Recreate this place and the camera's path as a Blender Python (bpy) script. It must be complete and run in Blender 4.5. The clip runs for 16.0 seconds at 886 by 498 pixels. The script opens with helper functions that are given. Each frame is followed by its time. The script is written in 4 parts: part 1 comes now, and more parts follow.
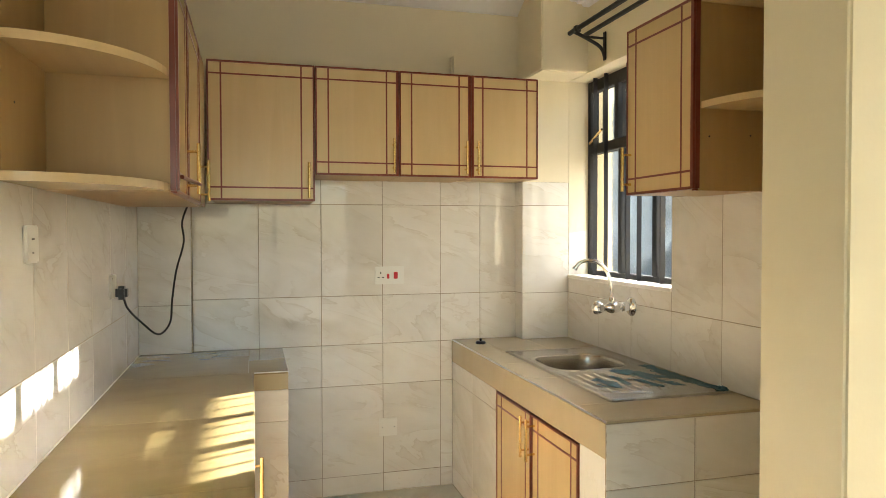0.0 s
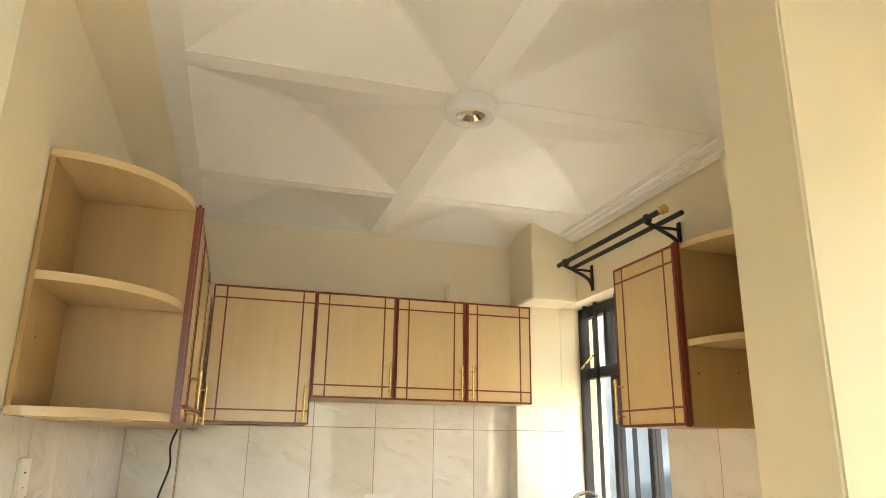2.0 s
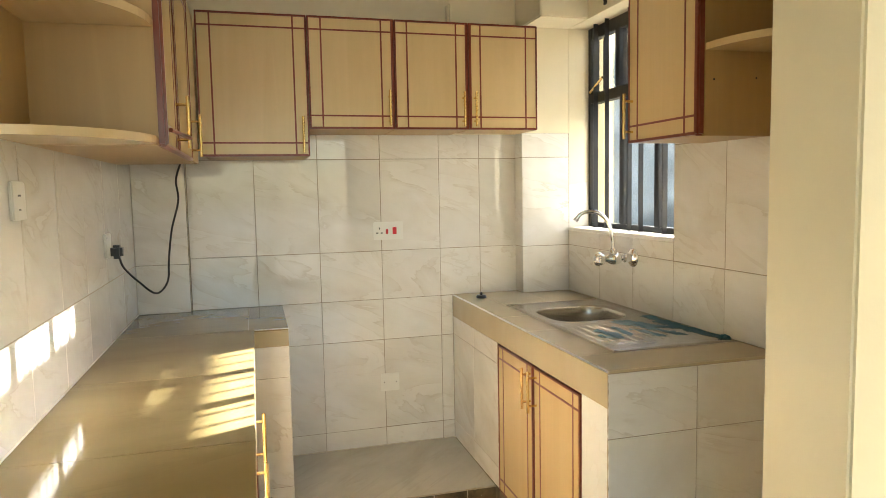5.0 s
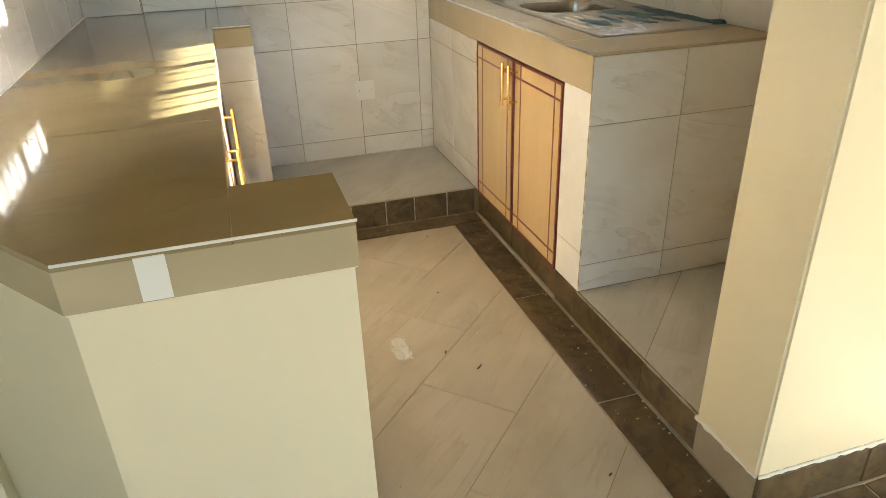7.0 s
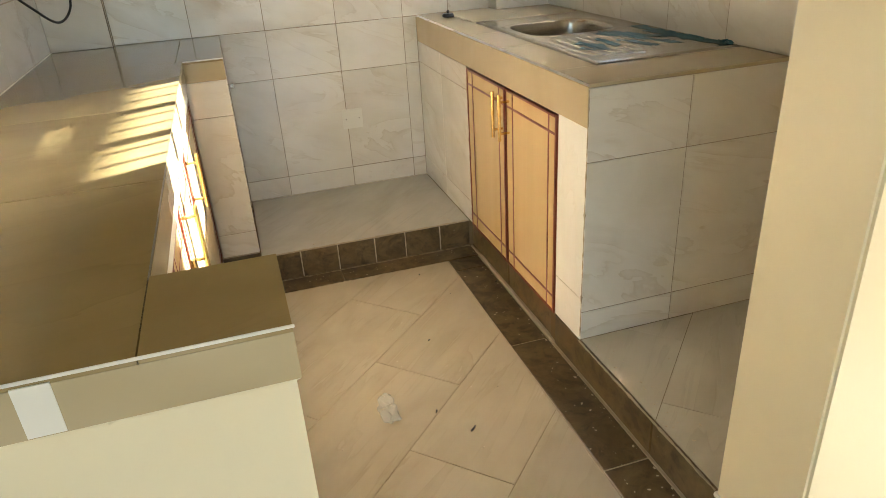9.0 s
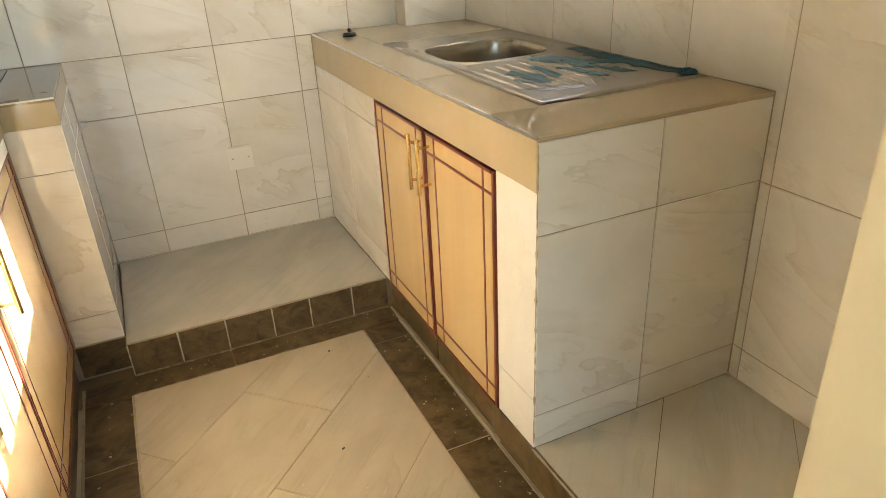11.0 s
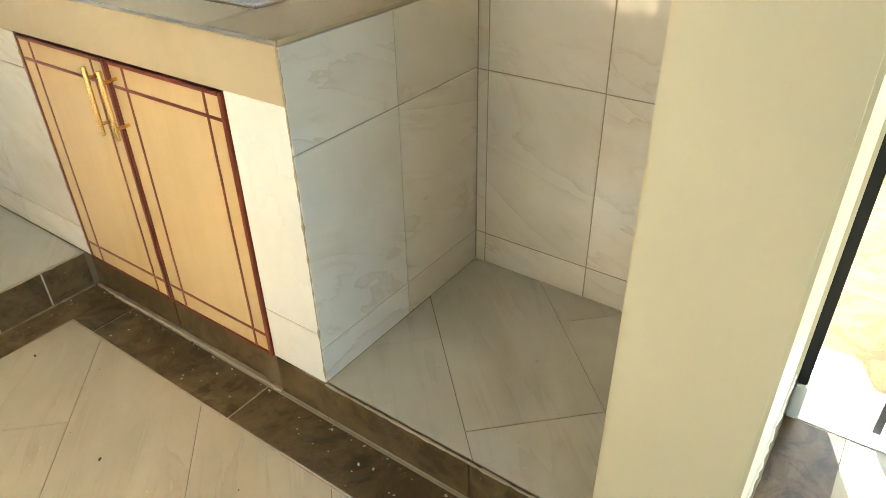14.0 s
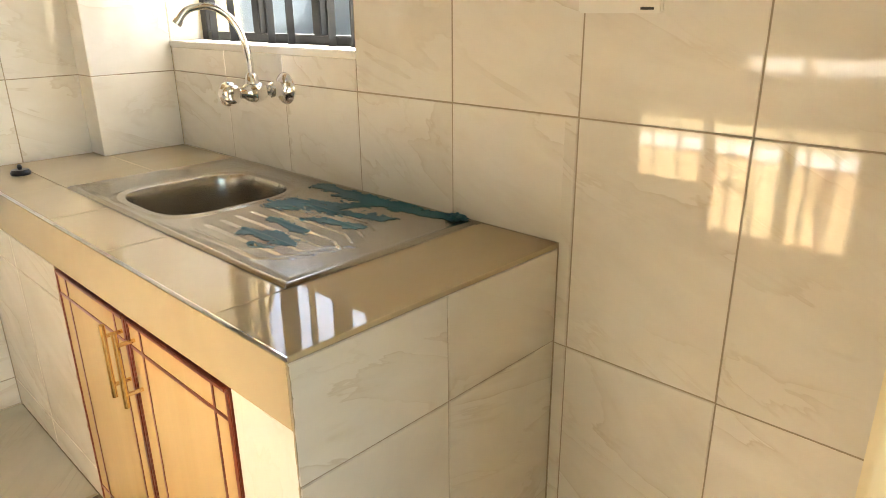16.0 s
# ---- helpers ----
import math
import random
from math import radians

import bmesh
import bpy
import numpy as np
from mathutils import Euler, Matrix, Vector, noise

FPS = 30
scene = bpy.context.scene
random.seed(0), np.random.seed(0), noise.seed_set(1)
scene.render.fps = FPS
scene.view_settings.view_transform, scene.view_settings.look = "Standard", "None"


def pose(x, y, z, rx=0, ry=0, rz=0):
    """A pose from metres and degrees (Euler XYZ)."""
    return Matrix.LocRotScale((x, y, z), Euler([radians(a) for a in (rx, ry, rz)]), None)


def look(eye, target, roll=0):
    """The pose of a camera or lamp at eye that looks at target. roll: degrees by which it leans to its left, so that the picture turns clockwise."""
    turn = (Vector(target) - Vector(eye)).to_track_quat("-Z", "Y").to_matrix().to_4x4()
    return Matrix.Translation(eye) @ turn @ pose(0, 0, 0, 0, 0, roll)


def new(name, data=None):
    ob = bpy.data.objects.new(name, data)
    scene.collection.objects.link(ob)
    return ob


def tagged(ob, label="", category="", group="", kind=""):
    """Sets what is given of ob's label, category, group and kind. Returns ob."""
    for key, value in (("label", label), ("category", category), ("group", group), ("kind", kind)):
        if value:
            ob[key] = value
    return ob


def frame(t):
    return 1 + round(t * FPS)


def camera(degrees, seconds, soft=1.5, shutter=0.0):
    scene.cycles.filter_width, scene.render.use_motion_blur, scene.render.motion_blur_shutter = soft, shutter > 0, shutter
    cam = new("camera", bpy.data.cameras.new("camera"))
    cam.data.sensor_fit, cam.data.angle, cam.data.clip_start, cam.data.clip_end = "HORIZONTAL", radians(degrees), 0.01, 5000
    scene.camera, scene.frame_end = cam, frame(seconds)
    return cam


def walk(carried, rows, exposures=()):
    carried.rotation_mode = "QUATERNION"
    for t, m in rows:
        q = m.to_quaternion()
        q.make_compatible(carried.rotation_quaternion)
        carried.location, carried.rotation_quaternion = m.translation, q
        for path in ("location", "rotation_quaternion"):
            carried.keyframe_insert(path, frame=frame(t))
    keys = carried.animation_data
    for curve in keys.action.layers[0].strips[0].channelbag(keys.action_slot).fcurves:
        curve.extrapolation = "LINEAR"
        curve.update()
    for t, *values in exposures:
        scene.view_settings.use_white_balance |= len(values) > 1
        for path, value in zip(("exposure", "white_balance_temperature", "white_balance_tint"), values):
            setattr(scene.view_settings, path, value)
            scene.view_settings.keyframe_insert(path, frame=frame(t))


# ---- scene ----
cam = camera(66.1, 16.0, soft=0.5)
PATH = [
    (0, (0.213, 0.419, 1.411), (0.75, 2.344, 1.362), -0.1),
    (0.5, (0.199, 0.407, 1.428), (0.732, 2.333, 1.51), 0.4),
    (1, (0.181, 0.386, 1.441), (0.718, 2.296, 1.69), 0.7),
    (1.5, (0.178, 0.383, 1.453), (0.714, 2.266, 1.864), 0.9),
    (2, (0.169, 0.358, 1.472), (0.709, 2.203, 2.025), 0.9),
    (2.5, (0.18, 0.349, 1.47), (0.738, 2.167, 2.091), 1.2),
    (3, (0.173, 0.355, 1.471), (0.747, 2.2, 1.984), 0.5),
    (3.5, (0.194, 0.376, 1.445), (0.741, 2.263, 1.818), 0.3),
    (4, (0.191, 0.392, 1.433), (0.731, 2.307, 1.635), 0.0),
    (4.5, (0.202, 0.417, 1.408), (0.736, 2.344, 1.437), -0.3),
    (5, (0.228, 0.453, 1.391), (0.761, 2.373, 1.219), -1.1),
    (7.5, (0.256, 0.515, 1.228), (0.753, 2.199, 0.27), -2.5),
    (8, (0.29, 0.532, 1.242), (0.777, 2.242, 0.327), -3.4),
    (10.5, (0.471, 1.042, 1.262), (1.051, 2.746, 0.39), -3.6),
    (11, (0.53, 1.143, 1.243), (1.256, 2.784, 0.359), -3.0),
    (11.5, (0.621, 1.244, 1.238), (1.554, 2.789, 0.375), -1.1),
    (12, (0.649, 1.285, 1.234), (1.761, 2.676, 0.323), -0.9),
    (12.5, (0.599, 1.316, 1.23), (1.866, 2.514, 0.249), -0.9),
    (13, (0.527, 1.32, 1.214), (1.875, 2.373, 0.178), -1.7),
    (13.5, (0.47, 1.31, 1.19), (1.832, 2.32, 0.129), -1.2),
    (14, (0.452, 1.317, 1.169), (1.815, 2.305, 0.089), -1.1),
    (14.5, (0.475, 1.336, 1.201), (1.895, 2.332, 0.206), -1.3),
    (15, (0.579, 1.383, 1.234), (2.004, 2.493, 0.376), -1.7),
    (15.5, (0.717, 1.439, 1.279), (2.102, 2.688, 0.558), -0.1),
    (16, (0.774, 1.495, 1.285), (2.129, 2.802, 0.612), -0.6),
]
EXPOSURES = [
    (0, 3.69, 6750, 9), (0.5, 3.77, 6850, 10), (1, 4.07, 6950, 12), (2, 4.19, 6750, 10), (2.5, 4.17, 6650, 9), (3.5, 4.17, 6850, 12), (4.5, 3.87, 6950, 12),
    (5, 3.84, 6650, 8), (7.5, 3.72, 6450, 9), (8, 3.72, 6450, 9), (10.5, 3.82, 6850, 10), (11.5, 4.10, 6650, 9), (12.5, 4.22, 6050, 4), (13, 4.17, 5900, 2),
    (13.5, 4.07, 5800, 1), (14, 4.07, 5750, 1), (14.5, 4.07, 5750, 1), (15, 4.17, 5950, 3), (15.5, 3.95, 6450, 5), (16, 4.17, 6850, 11)]
walk(cam, [(t, look(eye, target, roll)) for t, eye, target, roll in PATH], EXPOSURES)

# ---- light ----
SUN = Vector((1.0, 0.44, 0.475)).normalized()
world = bpy.data.worlds.new("sky")
scene.world = world
world.use_nodes = True
wn = world.node_tree.nodes
sky = wn.new("ShaderNodeTexSky")
sky.sky_type, sky.sun_disc = "NISHITA", False
sky.sun_elevation, sky.sun_rotation = radians(23.5), radians(66.3)
wn["Background"].inputs[1].default_value = 0.07
world.node_tree.links.new(sky.outputs[0], wn["Background"].inputs[0])
sun = new("sun", bpy.data.lights.new("sun", "SUN"))
sun.data.energy, sun.data.angle, sun.data.color = 5.0, radians(0.5), (1.0, 0.985, 0.96)
sun.matrix_world = look(SUN * 20, (0, 0, 0))

# ---- materials ----


def material(name, rough=0.5, metal=0.0):
    m = bpy.data.materials.new(name)
    m.use_nodes = True
    n, l = m.node_tree.nodes, m.node_tree.links
    b = n["Principled BSDF"]
    b.inputs["Roughness"].default_value, b.inputs["Metallic"].default_value = rough, metal
    return m, n, l, b


def coords(n, l, scale=(1, 1, 1), turn=(0, 0, 0), shift=0.0):
    """Object coordinates, moved by the object's own random number."""
    tc, mp = n.new("ShaderNodeTexCoord"), n.new("ShaderNodeMapping")
    mp.vector_type = "TEXTURE"
    mp.inputs["Scale"].default_value, mp.inputs["Rotation"].default_value = [1 / k for k in scale], turn
    l.new(tc.outputs["Object"], mp.inputs["Vector"])
    if shift:
        oi, mu = n.new("ShaderNodeObjectInfo"), n.new("ShaderNodeMath")
        mu.operation, mu.inputs[1].default_value = "MULTIPLY", shift
        l.new(oi.outputs["Random"], mu.inputs[0])
        l.new(mu.outputs[0], mp.inputs["Location"])
    return mp.outputs[0]


def grain(n, l, vec, scale, detail=4, rough=0.6, distort=0.0):
    t = n.new("ShaderNodeTexNoise")
    t.inputs["Scale"].default_value, t.inputs["Detail"].default_value = scale, detail
    t.inputs["Roughness"].default_value, t.inputs["Distortion"].default_value = rough, distort
    l.new(vec, t.inputs["Vector"])
    return t.outputs["Fac"]


def ramp(n, l, fac, stops):
    r = n.new("ShaderNodeValToRGB")
    e = r.color_ramp.elements
    while len(e) < len(stops):
        e.new(0.5)
    for el, (p, c) in zip(e, stops):
        el.position, el.color = p, (*c, 1) if len(c) == 3 else c
    l.new(fac, r.inputs[0])
    return r.outputs[0]


def mix(n, l, a, b, fac, mode="MIX"):
    x = n.new("ShaderNodeMix")
    x.data_type, x.blend_type = "RGBA", mode
    for sock, v in ((x.inputs[0], fac), (x.inputs[6], a), (x.inputs[7], b)):
        if isinstance(v, (int, float)):
            sock.default_value = v
        elif isinstance(v, tuple):
            sock.default_value = (*v, 1)
        else:
            l.new(v, sock)
    return x.outputs[2]


def bump(n, l, b, height, strength, dist=0.002):
    k = n.new("ShaderNodeBump")
    k.inputs["Strength"].default_value, k.inputs["Distance"].default_value = strength, dist
    l.new(height, k.inputs["Height"])
    l.new(k.outputs[0], b.inputs["Normal"])


def rough_by(n, l, b, fac, lo, hi):
    r = n.new("ShaderNodeMapRange")
    r.inputs[3].default_value, r.inputs[4].default_value = lo, hi
    l.new(fac, r.inputs[0])
    l.new(r.outputs[0], b.inputs["Roughness"])


def paint(name, c, rough=0.5, dirt=0.06):
    m, n, l, b = material(name, rough)
    v = coords(n, l)
    big, fine = grain(n, l, v, 1.6, 5), grain(n, l, v, 90, 3)
    d = tuple(k * (1 - dirt) for k in c)
    col = ramp(n, l, big, [(0.3, d), (0.7, c)])
    l.new(col, b.inputs["Base Color"])
    rough_by(n, l, b, big, rough - 0.08, rough + 0.08)
    bump(n, l, b, fine, 0.12, 0.002)
    return m


def marble(name, light, dark, vein, rough=0.1, scale=3.0, turn=-0.33, wave=0.05, veined=0.45, stretch=(0.75, 2.3, 1)):
    """Glazed tile with soft clouds and slanting veins; every tile differs."""
    m, n, l, b = material(name, rough)
    v = coords(n, l, (1, 1.7, 1), (0, 0, turn), 37.0)
    cloud = grain(n, l, v, scale, 5, 0.55, 0.6)
    base = ramp(n, l, cloud, [(0.3, dark), (0.62, light)])
    v2 = coords(n, l, stretch, (0, 0, turn), 53.0)
    line = grain(n, l, v2, scale * 0.8, 5, 0.55, 0.7)
    veins = ramp(n, l, line, [(0.40, (0, 0, 0)), (0.49, (0.45, 0.45, 0.45)), (0.505, (1, 1, 1)), (0.512, (0, 0, 0)), (0.60, (0.05, 0.05, 0.05)), (0.625, (0.6, 0.6, 0.6)), (0.63, (0, 0, 0))])
    rare = ramp(n, l, grain(n, l, coords(n, l, shift=19.0), 4.5, 2), [(0.40, (0.12, 0.12, 0.12)), (0.62, (1, 1, 1))])
    col = mix(n, l, base, vein, mix(n, l, veins, rare, 1.0, "MULTIPLY"))
    weak = mix(n, l, base, col, veined)
    oi = n.new("ShaderNodeObjectInfo")
    tone = ramp(n, l, oi.outputs["Random"], [(0, (0.93, 0.93, 0.92)), (1, (1, 1, 1))])
    l.new(mix(n, l, weak, tone, 1.0, "MULTIPLY"), b.inputs["Base Color"])
    smear = grain(n, l, coords(n, l), 9, 4)
    rough_by(n, l, b, smear, rough * 0.6, rough * 1.6)
    bump(n, l, b, grain(n, l, coords(n, l, shift=11.0), 5.5, 2), wave, 0.02)
    return m


def wood(name, light, dark, rough=0.38, along=2, coat=0.0):
    m, n, l, b = material(name, rough)
    sc = [7.0, 7.0, 7.0]
    sc[along] = 0.45
    v = coords(n, l, tuple(sc), (0, 0, 0), 9.0)
    g = grain(n, l, v, 2.2, 5, 0.6, 0.8)
    broad = grain(n, l, coords(n, l), 2.2, 3)
    col = ramp(n, l, g, [(0.3, dark), (0.7, light)])
    l.new(mix(n, l, col, ramp(n, l, broad, [(0.3, (0.95, 0.935, 0.91)), (0.7, (1, 1, 1))]), 1.0, "MULTIPLY"), b.inputs["Base Color"])
    b.inputs["Coat Weight"].default_value, b.inputs["Coat Roughness"].default_value = coat, 0.2
    return m


def metal(name, c, rough, streak=0.0):
    m, n, l, b = material(name, rough, 1.0)
    v = coords(n, l, (4, 60, 4) if streak else (1, 1, 1))
    g = grain(n, l, v, 8, 4)
    l.new(ramp(n, l, g, [(0.3, tuple(k * 0.85 for k in c)), (0.7, c)]), b.inputs["Base Color"])
    rough_by(n, l, b, g, rough * 0.7, rough * 1.4)
    return m


def slate(name, light, dark, rough=0.4, dusty=0.5):
    """Stone-look tile: clouded, streaked along its length, with dust smears and pale paint specks."""
    m, n, l, b = material(name, rough)
    v = coords(n, l, (1, 1, 1), (0, 0, 0.3), 23.0)
    a, f, s = grain(n, l, v, 5, 6, 0.65, 1.5), grain(n, l, v, 40, 5), grain(n, l, v, 9, 8, 0.7, 0.8)
    col = ramp(n, l, a, [(0.3, dark), (0.68, light)])
    streak = grain(n, l, coords(n, l, (1, 1, 1), (0, 0, 0), 31.0), 7, 5, 0.6, 2.5)
    col = mix(n, l, col, tuple(k * 0.6 for k in dark), ramp(n, l, streak, [(0.40, (0.8, 0.8, 0.8)), (0.50, (0, 0, 0))]))
    dust = tuple(min(1, k * 1.5 + d) for k, d in zip(light, (0.095, 0.08, 0.055)))
    col = mix(n, l, col, dust, ramp(n, l, s, [(0.45, (0, 0, 0)), (0.72, (dusty, dusty, dusty))]))
    speck = grain(n, l, v, 38, 8, 0.75)
    col = mix(n, l, col, (0.62, 0.58, 0.50), ramp(n, l, speck, [(0.68, (0, 0, 0)), (0.72, (0.7, 0.7, 0.7))]))
    tone = ramp(n, l, n.new("ShaderNodeObjectInfo").outputs["Random"], [(0, (0.78, 0.76, 0.72)), (1, (1.0, 1.0, 1.0))])
    l.new(mix(n, l, col, tone, 1.0, "MULTIPLY"), b.inputs["Base Color"])
    rough_by(n, l, b, s, rough - 0.12, rough + 0.25)
    bump(n, l, b, f, 0.2, 0.002)
    return m


CREAM = paint("cream_wall_paint", (0.82, 0.735, 0.53), 0.42)
WHITE = paint("white_ceiling_paint", (0.89, 0.885, 0.84), 0.38, 0.03)
PLASTER = paint("rough_white_plaster", (0.84, 0.82, 0.75), 0.5, 0.12)
GROUT = paint("grout", (0.42, 0.355, 0.265), 0.8, 0.35)
JOINT = paint("dirty_floor_joint", (0.27, 0.20, 0.12), 0.85, 0.6)
MORTAR = paint("dirty_mortar", (0.46, 0.39, 0.28), 0.85, 0.45)
TILE = marble("marbled_wall_tile", (0.80, 0.77, 0.715), (0.72, 0.68, 0.61), (0.55, 0.48, 0.375), 0.04, wave=0.02, veined=0.56)
WHITET = marble("white_stile_tile", (0.86, 0.855, 0.83), (0.80, 0.79, 0.76), (0.66, 0.63, 0.57), 0.08, wave=0.02, veined=0.4)
FLOORT = marble("marbled_floor_tile", (0.52, 0.46, 0.355), (0.45, 0.395, 0.295), (0.37, 0.315, 0.225), 0.20, 3.0, 0.785, 0.03, 0.5, (0.4, 4.0, 1))
GREYT = marble("grey_platform_tile", (0.57, 0.545, 0.475), (0.47, 0.445, 0.375), (0.37, 0.345, 0.285), 0.14, 3.0, 0.785, 0.03, 0.4, (0.4, 4.0, 1))
BEIGET = marble("beige_counter_tile", (0.54, 0.445, 0.295), (0.48, 0.39, 0.245), (0.46, 0.37, 0.23), 0.025, 1.6, 0.2, 0.008, 0.1)
APRON = marble("olive_beige_edge_tile", (0.47, 0.385, 0.235), (0.42, 0.34, 0.20), (0.38, 0.30, 0.17), 0.15, 1.6, 0.2, 0.03, 0.1)
OLIVE = marble("olive_counter_tile", (0.33, 0.25, 0.115), (0.27, 0.20, 0.085), (0.21, 0.15, 0.06), 0.08, 2.0, 0.2, 0.02, 0.3)
DARK = slate("dark_brown_slate_tile", (0.135, 0.092, 0.040), (0.060, 0.040, 0.016), 0.30)
PALE = paint("pale_joint_mortar", (0.62, 0.55, 0.42), 0.85, 0.4)
TAN = slate("tan_outdoor_tile", (0.50, 0.33, 0.16), (0.40, 0.26, 0.12), 0.5)
WOOD = wood("light_oak_laminate", (0.68, 0.51, 0.28), (0.63, 0.465, 0.245), 0.27, coat=0.25)
BOARD = wood("light_oak_board", (0.68, 0.51, 0.28), (0.63, 0.465, 0.245), 0.27, along=1, coat=0.25)
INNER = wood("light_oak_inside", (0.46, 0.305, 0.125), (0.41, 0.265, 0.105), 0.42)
RED = wood("dark_red_lacquer", (0.21, 0.038, 0.015), (0.15, 0.024, 0.010), 0.3)
BRASS = metal("brass", (0.86, 0.62, 0.26), 0.22)
CHROME = metal("chrome", (0.86, 0.86, 0.86), 0.06)
STEEL, _n, _l, _b = material("brushed_steel", 0.24, 1.0)
_l.new(ramp(_n, _l, grain(_n, _l, coords(_n, _l, (1, 1, 1)), 4, 3), [(0.35, (0.41, 0.38, 0.33)), (0.65, (0.45, 0.42, 0.37))]), _b.inputs["Base Color"])
bump(_n, _l, _b, grain(_n, _l, coords(_n, _l, (300, 12, 12)), 3, 2), 0.02, 0.001)
BLACK = paint("black_metal_paint", (0.007, 0.007, 0.008), 0.5)
PLASTIC = paint("white_plastic", (0.78, 0.765, 0.71), 0.3, 0.03)
BLACKP = paint("black_plastic", (0.012, 0.012, 0.013), 0.35)
REDP = paint("red_plastic", (0.55, 0.02, 0.03), 0.3)
FILM = paint("blue_film", (0.003, 0.105, 0.15), 0.45, 0.35)
CLEAR, _n, _l, _b = material("window_glass", 0.03)
_b.inputs["Transmission Weight"].default_value, _b.inputs["IOR"].default_value = 1.0, 1.05
_d = grain(_n, _l, coords(_n, _l), 120, 3)
bump(_n, _l, _b, _d, 0.35, 0.003)
WRAP, _n, _l, _b = material("clear_plastic_wrap", 0.12)
_b.inputs["Alpha"].default_value, _b.inputs["Base Color"].default_value = 0.3, (0.9, 0.9, 0.88, 1)

# ---- shapes ----
HOME = {}


def place_of(ob):
    return HOME.get(ob.name, Vector((0, 0, 0)))


def finish(name, bm, mat, smooth=False):
    bmesh.ops.recalc_face_normals(bm, faces=bm.faces[:])
    me = bpy.data.meshes.new(name)
    bm.to_mesh(me)
    bm.free()
    me.materials.append(mat)
    if smooth:
        for p in me.polygons:
            p.use_smooth = True
        me.set_sharp_from_angle(angle=radians(40))
    return me


def part(name, bm, mat, parent=None, label="", smooth=False):
    """One mesh object, built in world metres, under a thing or a part."""
    home = place_of(parent) if parent else Vector((0, 0, 0))
    bmesh.ops.translate(bm, verts=bm.verts[:], vec=-home)
    ob = new(name, finish(name, bm, mat, smooth))
    if parent:
        ob.parent = parent
        HOME[ob.name] = home
    return tagged(ob, label)


def thing(name, at, label, category, group=""):
    ob = new(name)
    ob.empty_display_size = 0.1
    ob.location = at
    HOME[ob.name] = Vector(at)
    return tagged(ob, label, category, group)


def structure(name, bm, mat, label, category):
    return tagged(part(name, bm, mat), label, category, kind="structure")


def box(bm, lo, hi, bevel=0.0, m=None):
    ret = bmesh.ops.create_cube(bm, size=1.0)
    vs = ret["verts"]
    lo, hi = Vector(lo), Vector(hi)
    for v in vs:
        v.co = Vector([lo[i] + (v.co[i] + 0.5) * (hi[i] - lo[i]) for i in range(3)])
    if bevel:
        es = list({e for v in vs for e in v.link_edges})
        r = bmesh.ops.bevel(bm, geom=es, offset=bevel, segments=2, affect="EDGES")
        vs = list({v for f in r["faces"] for v in f.verts} | {v for v in vs if v.is_valid})
    if m is not None:
        bmesh.ops.transform(bm, matrix=m, verts=vs)
    return bm


def boxes(*pairs, bevel=0.0, m=None):
    bm = bmesh.new()
    for lo, hi in pairs:
        box(bm, lo, hi, bevel, m)
    return bm


def smooth_line(points, steps=8):
    """A Catmull-Rom curve through the points."""
    p = [Vector(q) for q in points]
    p = [2 * p[0] - p[1]] + p + [2 * p[-1] - p[-2]]
    out = []
    for i in range(1, len(p) - 2):
        for k in range(steps):
            t = k / steps
            a, b, c, d = p[i - 1:i + 3]
            out.append(0.5 * (2 * b + (c - a) * t + (2 * a - 5 * b + 4 * c - d) * t * t + (3 * b - a - 3 * c + d) * t ** 3))
    return out + [p[-2]]


def tube(bm, points, radius, sides=12, m=None):
    """A round bar along the points; radius may be one number or one for each point."""
    p = [Vector(q) for q in points]
    rad = radius if isinstance(radius, (list, tuple)) else [radius] * len(p)
    rings, up = [], None
    for i, q in enumerate(p):
        d = (p[min(i + 1, len(p) - 1)] - p[max(i - 1, 0)]).normalized()
        if up is None:
            up = d.orthogonal().normalized()
        up = (up - d * up.dot(d)).normalized()
        side = d.cross(up)
        rings.append([bm.verts.new(q + rad[i] * (math.cos(a) * up + math.sin(a) * side)) for a in (2 * math.pi * k / sides for k in range(sides))])
    for a, b in zip(rings, rings[1:]):
        for k in range(sides):
            bm.faces.new((a[k], a[(k + 1) % sides], b[(k + 1) % sides], b[k]))
    bm.faces.new(rings[0][::-1])
    bm.faces.new(rings[-1])
    if m is not None:
        bmesh.ops.transform(bm, matrix=m, verts=[v for r in rings for v in r])
    return bm


def prism(bm, outline, z0, z1):
    """A flat outline in x, y drawn up from z0 to z1."""
    a = [bm.verts.new((x, y, z0)) for x, y in outline]
    b = [bm.verts.new((x, y, z1)) for x, y in outline]
    bm.faces.new(a[::-1])
    bm.faces.new(b)
    for i in range(len(a)):
        j = (i + 1) % len(a)
        bm.faces.new((a[i], a[j], b[j], b[i]))
    return bm


def basis(origin, u, v):
    """A pose whose x runs along u, y along v and z along their normal."""
    u, v = Vector(u), Vector(v)
    w = u.cross(v)
    m = Matrix((u, v, w)).transposed().to_4x4()
    m.translation = origin
    return m


TILE_MESHES = {}


